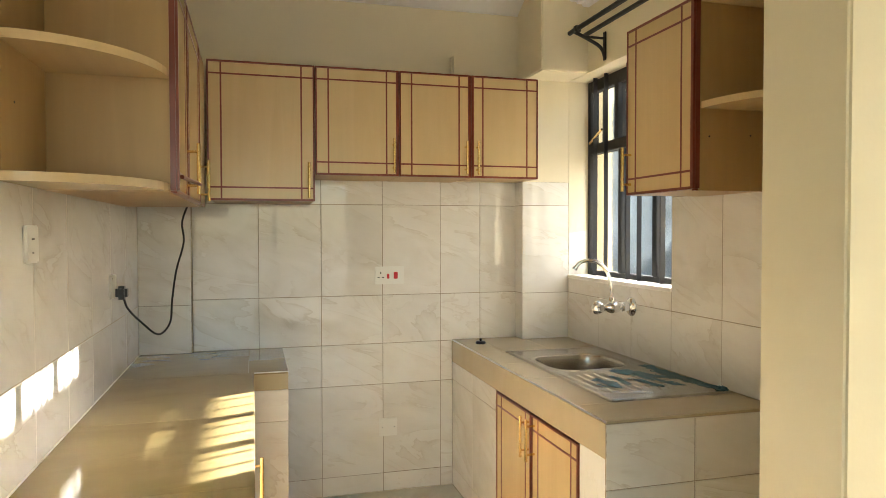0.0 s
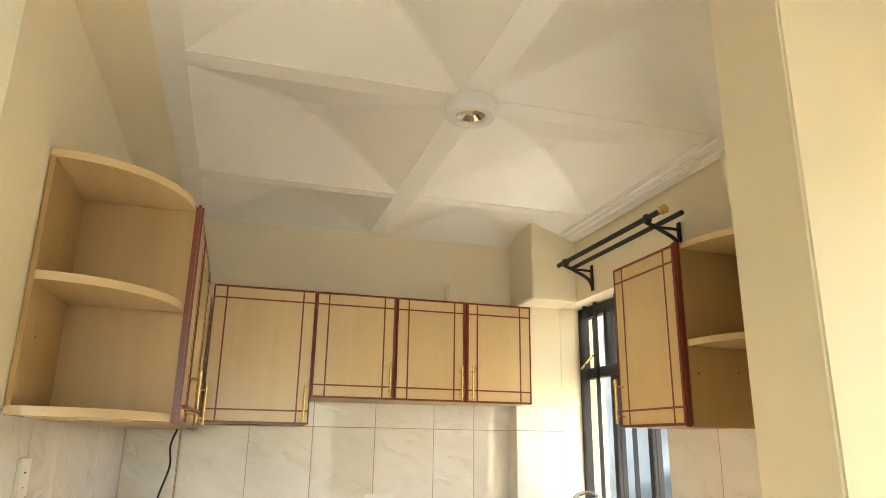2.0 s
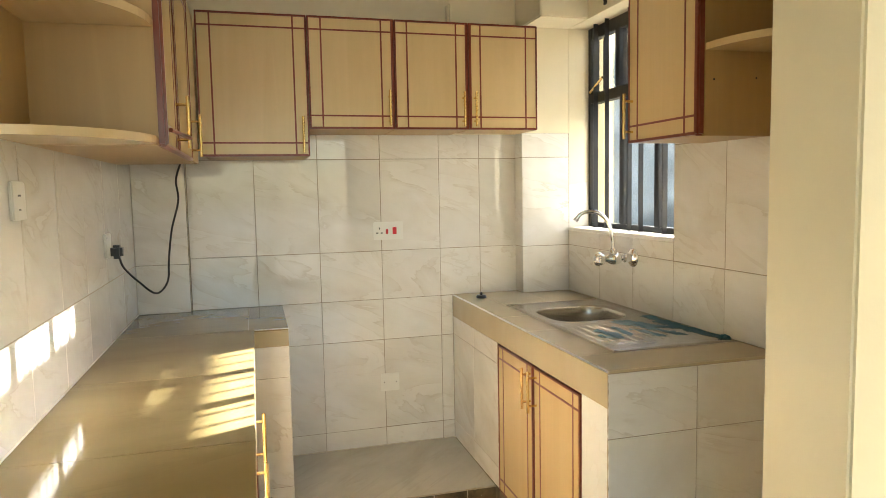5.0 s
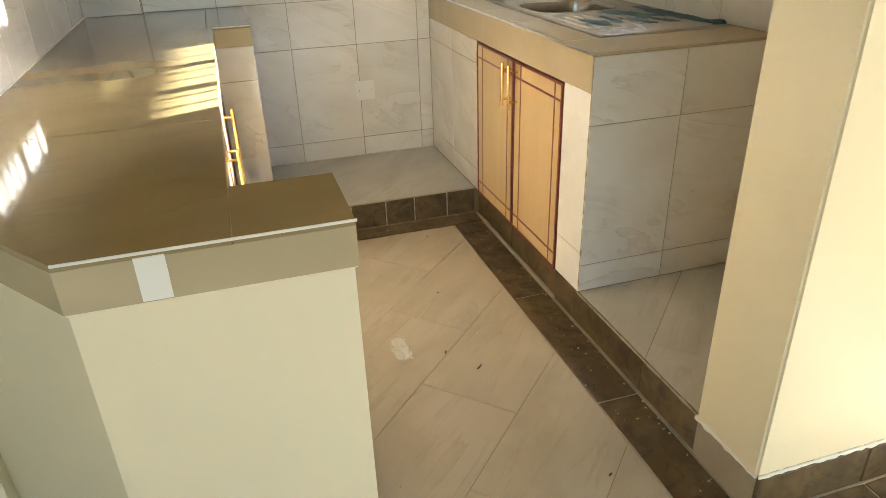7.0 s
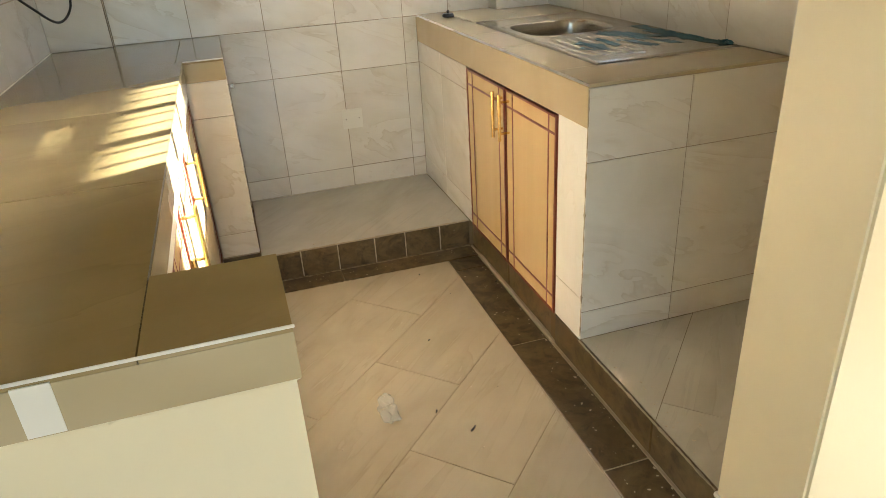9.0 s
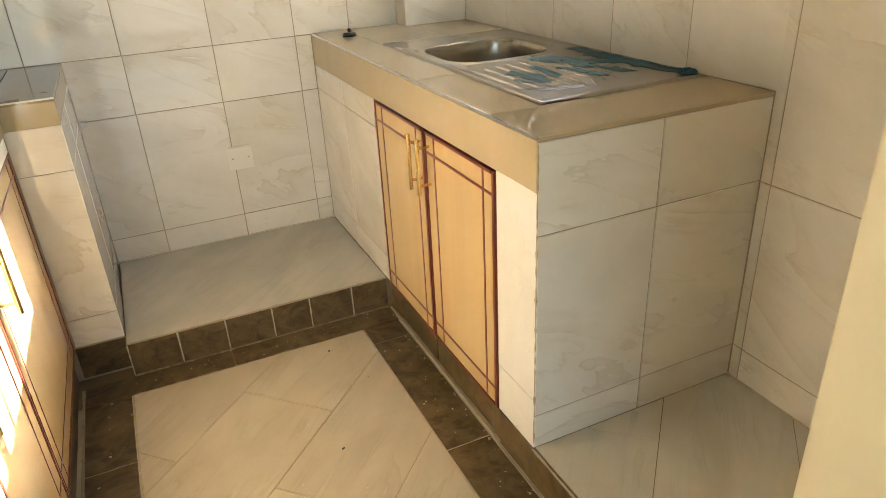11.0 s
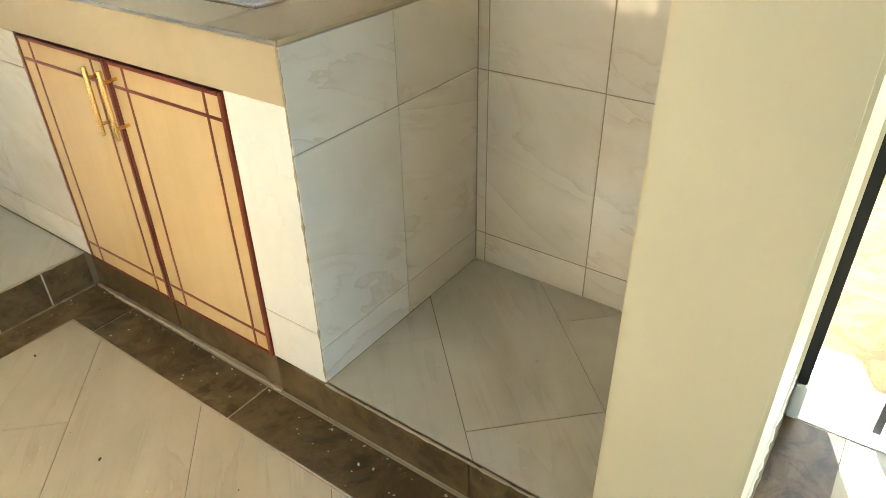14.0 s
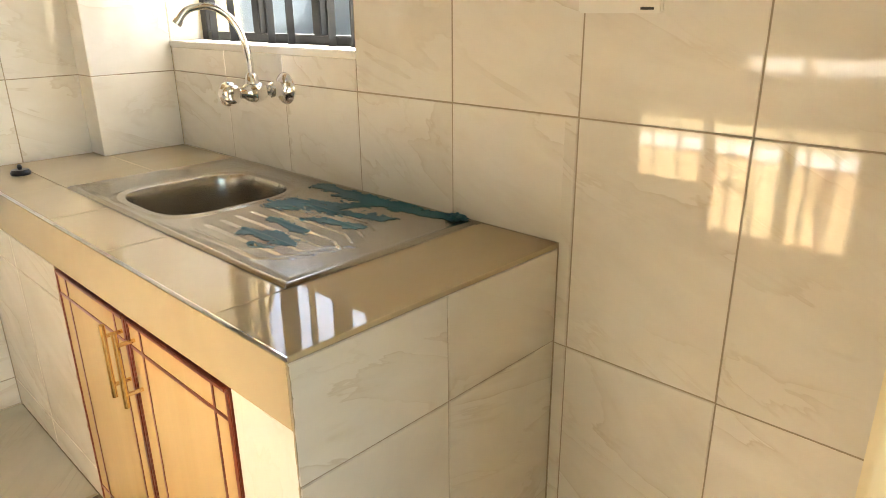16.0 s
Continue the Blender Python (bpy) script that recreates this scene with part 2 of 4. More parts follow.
def tile_mesh(w, h, thick, mat, edge=0.0015):
    key = (round(w, 3), round(h, 3), thick, mat.name)
    if key not in TILE_MESHES:
        bm = bmesh.new()
        x, y = w / 2, h / 2
        low = [bm.verts.new((sx * x, sy * y, 0)) for sx, sy in ((-1, -1), (1, -1), (1, 1), (-1, 1))]
        mid = [bm.verts.new((v.co.x, v.co.y, thick - edge)) for v in low]
        top = [bm.verts.new((v.co.x - math.copysign(edge, v.co.x), v.co.y - math.copysign(edge, v.co.y), thick)) for v in low]
        for a, b in ((low, mid), (mid, top)):
            for i in range(4):
                bm.faces.new((a[i], a[(i + 1) % 4], b[(i + 1) % 4], b[i]))
        bm.faces.new(top)
        TILE_MESHES[key] = finish("tile", bm, mat)
    return TILE_MESHES[key]


def tiles(parent, origin, u, v, us, vs, mat, name="tile", thick=0.006, gap=0.0019, skip=None):
    """A field of tiles on the plane through origin, between the joints us and vs; skip(u0, u1, v0, v1) leaves one out."""
    home = place_of(parent)
    m = basis(Vector(origin), u, v)
    for u0, u1 in zip(us, us[1:]):
        for v0, v1 in zip(vs, vs[1:]):
            if skip and skip(u0, u1, v0, v1):
                continue
            ob = new(name, tile_mesh(u1 - u0 - gap, v1 - v0 - gap, thick, mat))
            tilt = pose((u0 + u1) / 2, (v0 + v1) / 2, random.uniform(-0.0006, 0.0004), random.uniform(-0.09, 0.09), random.uniform(-0.09, 0.09), 0)
            w = m @ tilt
            w.translation = w.translation - home
            ob.parent = parent
            ob.matrix_local = w


# ---- the setting ----
XL, XR, YB = -0.285, 1.79, 3.75
T = 0.006
G = 0.002
CEIL = 2.53

north = structure("wall_north", boxes(((-0.60, YB + G, -0.1), (2.1, YB + 0.22, 3.0))), CREAM, "cream painted kitchen wall with marbled tiles below the cabinets", "wall")
west = structure("wall_west", boxes(((XL - 0.25, 1.66, -0.1), (XL - G, YB + G, 3.0))), CREAM, "cream painted kitchen wall tiled above the counter", "wall")
WY0, WY1, WZ0, WZ1 = 2.743, 3.65, 1.185, 2.185
east = structure("wall_east", boxes(
    ((XR + G, 1.55, -0.1), (1.99, WY0, 3.0)), ((XR + G, WY0, -0.1), (1.99, WY1, WZ0)),
    ((XR + G, WY0, WZ1), (1.99, WY1, 3.0)), ((XR + G, WY1, -0.1), (1.99, YB + G, 3.0))), CREAM, "cream painted outer wall with a barred window above the sink", "wall")
stub = structure("wall_divider", boxes(((1.18, 1.343, 0.118), (1.99, 1.55, 3.0)), bevel=0.006), CREAM, "short cream painted wall end beside the balcony door", "wall")
column = structure("wall_column", boxes(((1.54, 3.65 + G, 0.86), (XR + G, YB + G, 2.185))), CREAM, "cream painted corner column tiled at the foot", "column")
lintel = structure("wall_beam", boxes(((1.545, 3.44, 2.185), (XR + G, YB + G, 2.75)), bevel=0.006), CREAM, "cream painted concrete block above the corner column", "beam")
pilaster = structure("wall_pilaster", boxes(((XL - G, YB - 0.03, 0.855), (-0.062, YB + G, 1.668))), GROUT, "tiled pipe boxing in the kitchen corner", "wall")

part("grout_bed", boxes(((-0.06, YB + 0.0012, 0.118), (1.54, YB + 0.004, 1.667))), GROUT, north)
part("grout_bed", boxes(((XR + 0.0012, 1.551, 0.118), (XR + 0.004, 2.745, 1.667)), ((XR + 0.0012, 2.745, 0.864), (XR + 0.004, 3.65, 1.172))), GROUT, east)
part("grout_bed", boxes(((1.5385, 3.6512, 0.864), (XR, 3.654, 1.667)), ((1.5352, 3.654, 0.864), (1.5402, YB, 1.667))), GROUT, column)
part("grout_bed", boxes(((XL - 0.004, 1.661, 0.862), (XL - 0.0012, YB - 0.03, 1.529))), GROUT, west)

# living room shell, behind the camera
DY0, DY1, DZ = 0.60, 1.335, 2.12
structure("wall_living_east", boxes(((XR, -2.8, -0.1), (1.99, DY0, 3.0)), ((XR, DY0, DZ), (1.99, 1.343, 3.0)), ((XR, DY1, -0.1), (1.99, 1.343, DZ))), CREAM, "plain cream wall with the balcony door opening", "wall")
# The south opening is added, to let fill light in.
structure("wall_living_south", boxes(((-2.8, -3.0, -0.1), (-1.7, -2.8, 3.0)), ((-1.7, -3.0, -0.1), (1.6, -2.8, 0.1)), ((-1.7, -3.0, 2.3), (1.6, -2.8, 3.0)), ((1.6, -3.0, -0.1), (1.99, -2.8, 3.0))), CREAM, "plain cream wall with a wide opening added for fill light", "wall")
structure("wall_living_west", boxes(((-3.0, -3.0, -0.1), (-2.8, 1.9, 3.0))), CREAM, "plain cream wall of the living room", "wall")
structure("wall_living_north", boxes(((-2.8, 1.66, -0.1), (XL - 0.25, 1.86, 3.0))), CREAM, "plain cream wall beside the kitchen", "wall")


def ceiling():
    """Flat ribs with pyramid coffers between them."""
    bm = bmesh.new()
    xs = [(-3.0, -2.76), (-2.67, -1.86), (-1.77, -0.96), (-0.87, -0.4), (-0.06, 0.755), (0.85, 1.69)]
    ys = [(-2.65, -1.70), (-1.61, -0.78), (-0.69, 0.22), (0.31, 1.22), (1.31, 2.19), (2.27, 3.11), (3.18, 3.742)]
    cut_x = sorted({-3.0, 2.1} | {v for p in xs for v in p})
    cut_y = sorted({-3.0, 3.90} | {v for p in ys for v in p})
    for x0, x1 in zip(cut_x, cut_x[1:]):
        for y0, y1 in zip(cut_y, cut_y[1:]):
            a, b, c, d = (bm.verts.new((x, y, CEIL)) for x, y in ((x0, y0), (x1, y0), (x1, y1), (x0, y1)))
            if (x0, x1) in xs and (y0, y1) in ys:
                up = 0.003
                r = [bm.verts.new((v.co.x, v.co.y, CEIL + up)) for v in (a, b, c, d)]
                ring = (a, b, c, d)
                for i in range(4):
                    j = (i + 1) % 4
                    bm.faces.new((ring[i], ring[j], r[j], r[i]))
                cx, cy = (x0 + x1) / 2, (y0 + y1) / 2
                if y1 > 3.5:
                    cy = y0 + 0.29
                o = [bm.verts.new((cx + 0.045 * math.cos(k * math.pi / 6), cy + 0.045 * math.sin(k * math.pi / 6), CEIL + 0.135)) for k in range(12)]
                bm.faces.new(o)
                corner = {0: 7, 1: 10, 2: 1, 3: 4}
                for i in range(4):
                    j = (i + 1) % 4
                    s = corner[i]
                    for k in range(3):
                        bm.faces.new((r[i] if k < 2 else r[j], o[(s + k) % 12], o[(s + k + 1) % 12]))
                    bm.faces.new((r[i], o[(s + 2) % 12], r[j]))
            else:
                bm.faces.new((a, b, c, d))
    bmesh.ops.remove_doubles(bm, verts=bm.verts[:], dist=0.0005)
    box(bm, (-3.1, -3.1, 2.80), (2.2, 4.0, 2.95))
    return structure("ceiling", bm, WHITE, "white ceiling with pyramid coffers between flat ribs", "ceiling")


ceiling()
bm = bmesh.new()
for k, (w, h) in enumerate(((0.10, 0.010), (0.065, 0.020), (0.035, 0.032))):
    box(bm, (XR - w, 1.55, CEIL - h + 0.001 * k), (XR + 0.004, 3.44, CEIL - 0.002 * k - 0.0005), 0.004)
structure("trim_cornice_east", bm, WHITE, "white stepped plaster cornice", "cornice")
bm = bmesh.new()
a = [(XL - T, -0.06), (XL - T, 0), (-0.14, 0)]
lowv = [bm.verts.new((x, 1.66, CEIL + z - 0.001)) for x, z in a]
farv = [bm.verts.new((x, YB + T, CEIL + z - 0.001)) for x, z in a]
for i in range(3):
    j = (i + 1) % 3
    bm.faces.new((lowv[i], lowv[j], farv[j], farv[i]))
bm.faces.new(lowv)
bm.faces.new(farv[::-1])
structure("trim_cornice_west", bm, CREAM, "cream sloping cornice above the cabinets", "cornice")

floor = structure("floor", boxes(((-3.0, -3.0, -0.12), (1.99, YB + 0.1, -0.0022))), JOINT, "marbled cream floor tiles laid diagonally with a dark border", "floor")

# ---- window and doors ----
window = structure("window_1", boxes(
    ((1.90, WY0, WZ0), (1.94, WY0 + 0.035, WZ1)), ((1.90, WY1 - 0.035, WZ0), (1.94, WY1, WZ1)),
    ((1.90, WY0 + 0.035, WZ0), (1.94, WY1 - 0.035, WZ0 + 0.03)), ((1.90, WY0 + 0.035, WZ1 - 0.06), (1.94, WY1 - 0.035, WZ1)),
    ((1.895, WY0 + 0.035, 1.81), (1.945, WY1 - 0.035, 1.86)), bevel=0.003), BLACK, "black steel window frame with burglar bars and wet glass", "window")
for y in (3.03, 3.32):
    part("mullion", boxes(((1.897, y - 0.018, WZ0 + 0.03), (1.943, y + 0.018, 1.81)), ((1.897, y + 0.022, 1.86), (1.943, y + 0.058, WZ1 - 0.035)), bevel=0.003), BLACK, window)
for y in (2.85, 2.94, 3.12, 3.215, 3.42, 3.53):
    part("burglar_bar", boxes(((1.867, y - 0.002, WZ0), (1.889, y + 0.002, WZ1))), BLACK, window)
for y in (2.845, 2.945, 3.18, 3.29, 3.535, 3.61):
    part("vent_bar", boxes(((1.925, y - 0.005, 1.86), (1.94, y + 0.005, WZ1 - 0.06))), BLACK, window)
edges = (WY0 + 0.035, 3.012, 3.048, 3.302, 3.338, WY1 - 0.035)
vents = (WY0 + 0.035, 3.052, 3.088, 3.342, 3.378, WY1 - 0.035)
for row, z0, z1 in ((edges, WZ0 + 0.03, 1.81), (vents, 1.86, WZ1 - 0.06)):
    for y0, y1 in zip(row[::2], row[1::2]):
        g = part("pane", boxes(((1.916, y0, z0), (1.920, y1, z1))), CLEAR, window)
        g.visible_shadow = False
bm = tube(bmesh.new(), [(1.885, 3.60, 1.865), (1.87, 3.52, 1.885), (1.865, 3.44, 1.915)], 0.006, 8)
part("stay_handle", bm, BRASS, window, "thin brass window stay")
structure("window_sill", boxes(((1.784, WY0, WZ0 - 0.012), (1.90, WY1, WZ0 + 0.006)), bevel=0.003), PLASTER, "white plastered window sill", "sill")

door = structure("door_1", boxes(
    ((1.79, DY1 - 0.022, 0.10), (1.83, DY1, DZ)), ((1.80, DY0, 0.10), (1.86, DY0 + 0.04, DZ)), ((1.80, DY0 + 0.04, DZ - 0.04), (1.86, DY1 - 0.04, DZ)), bevel=0.003), BLACK, "black steel frame of the open balcony door", "door")
for y in (0.80, 0.98, 1.16):
    part("grille_bar", boxes(((1.82, y - 0.008, 0.02), (1.836, y + 0.008, DZ - 0.04))), BLACK, door)
structure("trim_door_foot", boxes(((1.785, DY1 - 0.026, 0.0), (1.84, DY1 + 0.003, 0.0995)), bevel=0.006), PLASTER, "rough plaster foot of the door frame", "trim")
structure("door_sill", boxes(((XR, DY0, -0.01), (1.99, DY1, 0.003)), bevel=0.003), PLASTER, "plastered threshold of the balcony door", "sill")
# Frame of the added south opening, which brightens the room with sky light.
WX = (-1.7, -0.6, 0.5, 1.6)
structure("window_fill", boxes(
    *[((x - 0.02, -2.94, 0.1), (x + 0.02, -2.88, 2.3)) for x in (WX[0] + 0.02, WX[1], WX[2], WX[3] - 0.02)],
    *[((a + (0.04 if a < -1 else 0.02), -2.94, z), (b - (0.04 if b > 1 else 0.02), -2.88, z + 0.04)) for a, b in zip(WX, WX[1:]) for z in (0.1, 2.26)]), BLACK, "black steel frame of an unseen opening added for fill light", "window")

# ---- outside ----
GREYG = slate("grey_ground", (0.32, 0.29, 0.24), (0.25, 0.22, 0.18), 0.7)
structure("ground", boxes(((1.99, -60, -0.30), (120, 80, -0.03))), GREYG, "dusty grey ground outside", "ground")
patio = structure("pavement", boxes(((1.99, -3.0, -0.028), (4.3, 3.2, -0.008))), MORTAR, "tan tiled balcony floor outside the door", "pavement")
# Low wall added so that its shadow covers the outer paving.
structure("wall_shade_low", boxes(((4.3, -8, -0.02), (4.5, 3.2, 1.05))), CREAM, "low cream wall added outside to shade the paving", "wall")
# Unseen beam on end walls, added to cut the kitchen's sun patch in two.
structure("wall_shade_beam", boxes(((4.9, -6.0, 3.232), (4.93, 12.0, 3.472)), ((4.9, 12.0, -0.02), (5.1, 12.3, 3.465)), ((4.9, -6.3, -0.02), (5.1, -6.0, 3.465))), CREAM, "unseen cream beam on end walls, added to split the sunlight", "wall")
# Added unseen board: lower edge trims the sun patch, notches let slivers through.
bm = bmesh.new()
rail_top = [(-6.0, 3.211), (4.335, 3.211), (4.34, 3.207), (4.60, 3.195), (4.605, 3.211), (4.66, 3.211), (4.665, 3.204), (4.83, 3.204), (4.835, 3.211), (12.0, 3.211)]
near_v = [bm.verts.new((4.88, y, z)) for y, z in [(-6.0, 3.130), *rail_top, (12.0, 3.130)]]
far_v = [bm.verts.new((4.89, v.co.y, v.co.z)) for v in near_v]
bm.faces.new(near_v)
bm.faces.new(far_v[::-1])
for i in range(len(near_v)):
    j = (i + 1) % len(near_v)
    bm.faces.new((near_v[i], near_v[j], far_v[j], far_v[i]))
structure("trim_shade_board", bm, CREAM, "thin notched board added under the outside beam to shape sunlight", "fascia")
# Unseen slab on posts, added to keep skylight off the paving.
structure("roof_shade_slab", boxes(((1.992, -3.0, 2.75), (4.5, 2.2, 2.9)), ((4.3, -3.0, 1.05), (4.5, -2.8, 2.75)), ((4.3, 2.0, 1.05), (4.5, 2.2, 2.75))), CREAM, "unseen cream slab on two posts, added to shade the paving", "roof")
structure("backdrop_ground", boxes(((-120, -80, -0.4), (1.98, -3.0, -0.13))), GREYG, "bare ground outside", "ground")


# Unseen wall, added to hold back low skylight from the kitchen window.
structure("wall_sky_block", boxes(((12.0, -12.0, -0.03), (12.2, 13.0, 4.0))), CREAM, "plain cream wall added far outside to block low sky", "wall")


def corrugated():
    """Iron sheet fence with upright ridges on wooden posts."""
    f = thing("sheet_fence", (6.5, 9.0, -0.03), "blue-grey corrugated iron fence outside the window", "fence")
    zinc = paint("zinc_sheet", (0.50, 0.55, 0.58), 0.5, 0.6)
    for k in range(8):
        bm = bmesh.new()
        x0 = 2.6 + k
        pts = [(x0 + 0.99 * i / 72, 9.0 + 0.022 * math.sin(2 * math.pi * i / 6)) for i in range(73)]
        lo = [bm.verts.new((x, y, -0.03)) for x, y in pts]
        hi = [bm.verts.new((x, y, 2.72 + 0.04 * (k % 3))) for x, y in pts]
        for i in range(72):
            bm.faces.new((lo[i], lo[i + 1], hi[i + 1], hi[i]))
        bmesh.ops.solidify(bm, geom=bm.faces[:], thickness=0.004)
        part("iron_sheet", bm, zinc, f)
    for k in range(5):
        part("post", boxes(((2.6 + 1.9 * k, 9.05, -0.03), (2.68 + 1.9 * k, 9.13, 2.5)), bevel=0.004), INNER, f)
    return f


corrugated()
house = thing("neighbour_house", (9.0, 16.0, -0.03), "pale yellow neighbouring house with grey windows", "house")
YELLOW = paint("yellow_house_paint", (0.50, 0.43, 0.26), 0.6, 0.2)
DULL = paint("dull_glass", (0.16, 0.19, 0.21), 0.15)
part("wall", boxes(((4.0, 14.0, -0.03), (14.0, 18.0, 5.6))), YELLOW, house)
part("roof", boxes(((3.7, 13.7, 5.6), (14.3, 18.3, 5.8)), bevel=0.02), GREYG, house)
for x in (5.0, 7.6, 10.2, 12.4):
    w = part("window", boxes(((x, 13.96, 2.9), (x + 1.2, 14.0, 4.3)), bevel=0.005), BLACK, house)
    for q in (0.05, 0.62):
        part("pane", boxes(((x + q, 13.945, 2.96), (x + q + 0.53, 13.958, 4.24))), DULL, w)

# ---- kitchen fittings ----


def handle(parent, m, u, v0, v1):
    """A brass bar handle at u, from v0 to v1, on a front whose pose is m."""
    bm = tube(bmesh.new(), [(u, v0, 0.034), (u, v1, 0.034)], 0.0055, 10)
    for v in (v0 + 0.025, v1 - 0.025):
        tube(bm, [(u, v, 0.0), (u, v, 0.034)], 0.0042, 8)
    bmesh.ops.transform(bm, matrix=m, verts=bm.verts[:])
    return part("handle", bm, BRASS, parent, "brass bar handle", smooth=True)


def cabinet_door(parent, m, w, h, hand, low=True, edge=0.007, thick_side=0, k=0.056):
    """Oak door with dark red edging and inlaid lines; hand: which side the handle is on."""
    d = part("door", boxes(((0.002, 0.002, -0.018), (w - 0.002, h - 0.002, 0.0)), bevel=0.002, m=m), WOOD, parent, "light oak cabinet door")
    e, f = edge, edge
    if thick_side < 0:
        e = 0.013
    if thick_side > 0:
        f = 0.013
    part("edging", boxes(((0, 0, -0.018), (e, h, 0.003)), ((w - f, 0, -0.018), (w, h, 0.003)), ((e, 0, -0.018), (w - f, 0.009, 0.003)), ((e, h - 0.009, -0.018), (w - f, h, 0.003)), bevel=0.0015, m=m), RED, d, "dark red door edging")
    t = 0.0034
    part("inlay", boxes(((k - t, 0.009, 0), (k + t, h - 0.009, 0.0012)), ((w - k - t, 0.009, 0), (w - k + t, h - 0.009, 0.0012)),
                        ((e, k - t, 0), (w - f, k + t, 0.0015)), ((e, h - k - t, 0), (w - f, h - k + t, 0.0015)), m=m), RED, d, "dark red inlaid lines")
    u = w - 0.026 if hand > 0 else 0.026
    if low:
        handle(d, m, u, 0.012, 0.165)
    else:
        handle(d, m, u, h - 0.165, h - 0.012)
    return d


# wall cabinets on the back wall
TOPZ = 2.135
tall = thing("wall_cabinet", (0.26, 3.6, 1.547), "tall light oak wall cabinet with dark red inlaid lines", "cabinet", "wall cabinets")
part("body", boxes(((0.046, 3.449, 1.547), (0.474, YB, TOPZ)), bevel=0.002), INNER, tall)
cabinet_door(tall, basis(Vector((0.031, 3.43, 1.547)), (1, 0, 0), (0, 0, 1)), 0.443, TOPZ - 1.547, 1)
for x0, x1, side, hand in ((0.478, 0.848, 1, 1), (0.851, 1.187, 1, 1), (1.190, 1.522, -1, -1)):
    c = thing("wall_cabinet", ((x0 + x1) / 2, 3.6, 1.663), "short light oak wall cabinet with dark red inlaid lines", "cabinet", "wall cabinets")
    part("body", boxes(((x0, 3.449, 1.663), (x1, YB if x1 < 1.5 else 3.65, TOPZ)), bevel=0.002), INNER, c)
    cabinet_door(c, basis(Vector((x0, 3.43, 1.663)), (1, 0, 0), (0, 0, 1)), x1 - x0, TOPZ - 1.663, hand, thick_side=side)


def quarter(cx, cy, rx, ry, n=14):
    """A quarter ellipse from the wall at (cx, cy + ry) round to (cx + rx, cy)."""
    return [(cx, cy)] + [(cx + rx * math.sin(k / n * math.pi / 2), cy + ry * math.cos(k / n * math.pi / 2)) for k in range(n + 1)]


# wall cabinet along the left wall with its rounded open shelves
LCF, LCY, LZ0, LZ1 = 0.022, 2.29, 1.517, 2.108
lwc = thing("wall_cabinet", (-0.13, 2.9, LZ0), "light oak wall cabinet ending in dark red rounded edge", "cabinet", "wall cabinets")
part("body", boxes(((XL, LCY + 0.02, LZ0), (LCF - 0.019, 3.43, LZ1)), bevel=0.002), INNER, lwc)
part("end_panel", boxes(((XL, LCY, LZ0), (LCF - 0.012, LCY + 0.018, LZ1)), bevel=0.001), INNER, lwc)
part("edging", boxes(((LCF - 0.012, LCY - 0.004, LZ0 - 0.004), (LCF + 0.010, LCY + 0.022, LZ1 + 0.004)), bevel=0.007), RED, lwc, "dark red rounded edging")
ml = basis(Vector((LCF, LCY + 0.024, LZ0)), (0, 1, 0), (0, 0, 1))
cabinet_door(lwc, ml, 0.328, LZ1 - LZ0, 1)
cabinet_door(lwc, basis(Vector((LCF, LCY + 0.355, LZ0)), (0, 1, 0), (0, 0, 1)), 0.49, LZ1 - LZ0, 1)
part("filler", boxes(((LCF - 0.018, LCY + 0.848, LZ0), (LCF, 3.43, LZ1)), bevel=0.001), WOOD, lwc)
part("peg", tube(bmesh.new(), [(LCF + 0.01, 2.36, 1.56), (LCF + 0.045, 2.52, 1.552)], 0.006, 8), RED, lwc, "dark red wooden peg")
shelf_l = thing("corner_shelf", (-0.2, 2.15, LZ0), "open light oak corner shelf with rounded boards", "shelf")
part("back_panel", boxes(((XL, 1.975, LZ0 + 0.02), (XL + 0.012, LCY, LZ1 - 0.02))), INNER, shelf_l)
for k, z in enumerate((LZ0, 1.803, LZ1 - 0.02)):
    bm = prism(bmesh.new(), quarter(XL, LCY, 0.295, -0.315), z, z + 0.02)
    bmesh.ops.bevel(bm, geom=[e for e in bm.edges if abs(e.verts[0].co.z - e.verts[1].co.z) < 1e-5], offset=0.003, segments=2, affect="EDGES")
    part("shelf_board", bm, BOARD, shelf_l)

# wall cabinet on the window wall
rwc = thing("wall_cabinet", (1.64, 2.38, 1.54), "single light oak wall cabinet beside the window", "cabinet", "wall cabinets")
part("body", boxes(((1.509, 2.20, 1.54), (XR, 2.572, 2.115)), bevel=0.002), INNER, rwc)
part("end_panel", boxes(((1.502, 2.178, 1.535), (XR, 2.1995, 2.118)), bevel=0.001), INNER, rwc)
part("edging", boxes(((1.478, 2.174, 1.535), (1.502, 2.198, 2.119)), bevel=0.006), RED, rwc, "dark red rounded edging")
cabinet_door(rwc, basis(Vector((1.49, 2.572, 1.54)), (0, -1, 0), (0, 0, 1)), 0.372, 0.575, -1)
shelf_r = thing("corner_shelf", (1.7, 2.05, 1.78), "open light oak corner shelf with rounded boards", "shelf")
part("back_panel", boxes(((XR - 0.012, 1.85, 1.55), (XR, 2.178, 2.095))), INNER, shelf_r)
for z in (1.78, 2.095):
    bm = prism(bmesh.new(), quarter(XR, 2.178, -0.285, -0.33), z, z + 0.02)
    part("shelf_board", bm, BOARD, shelf_r)

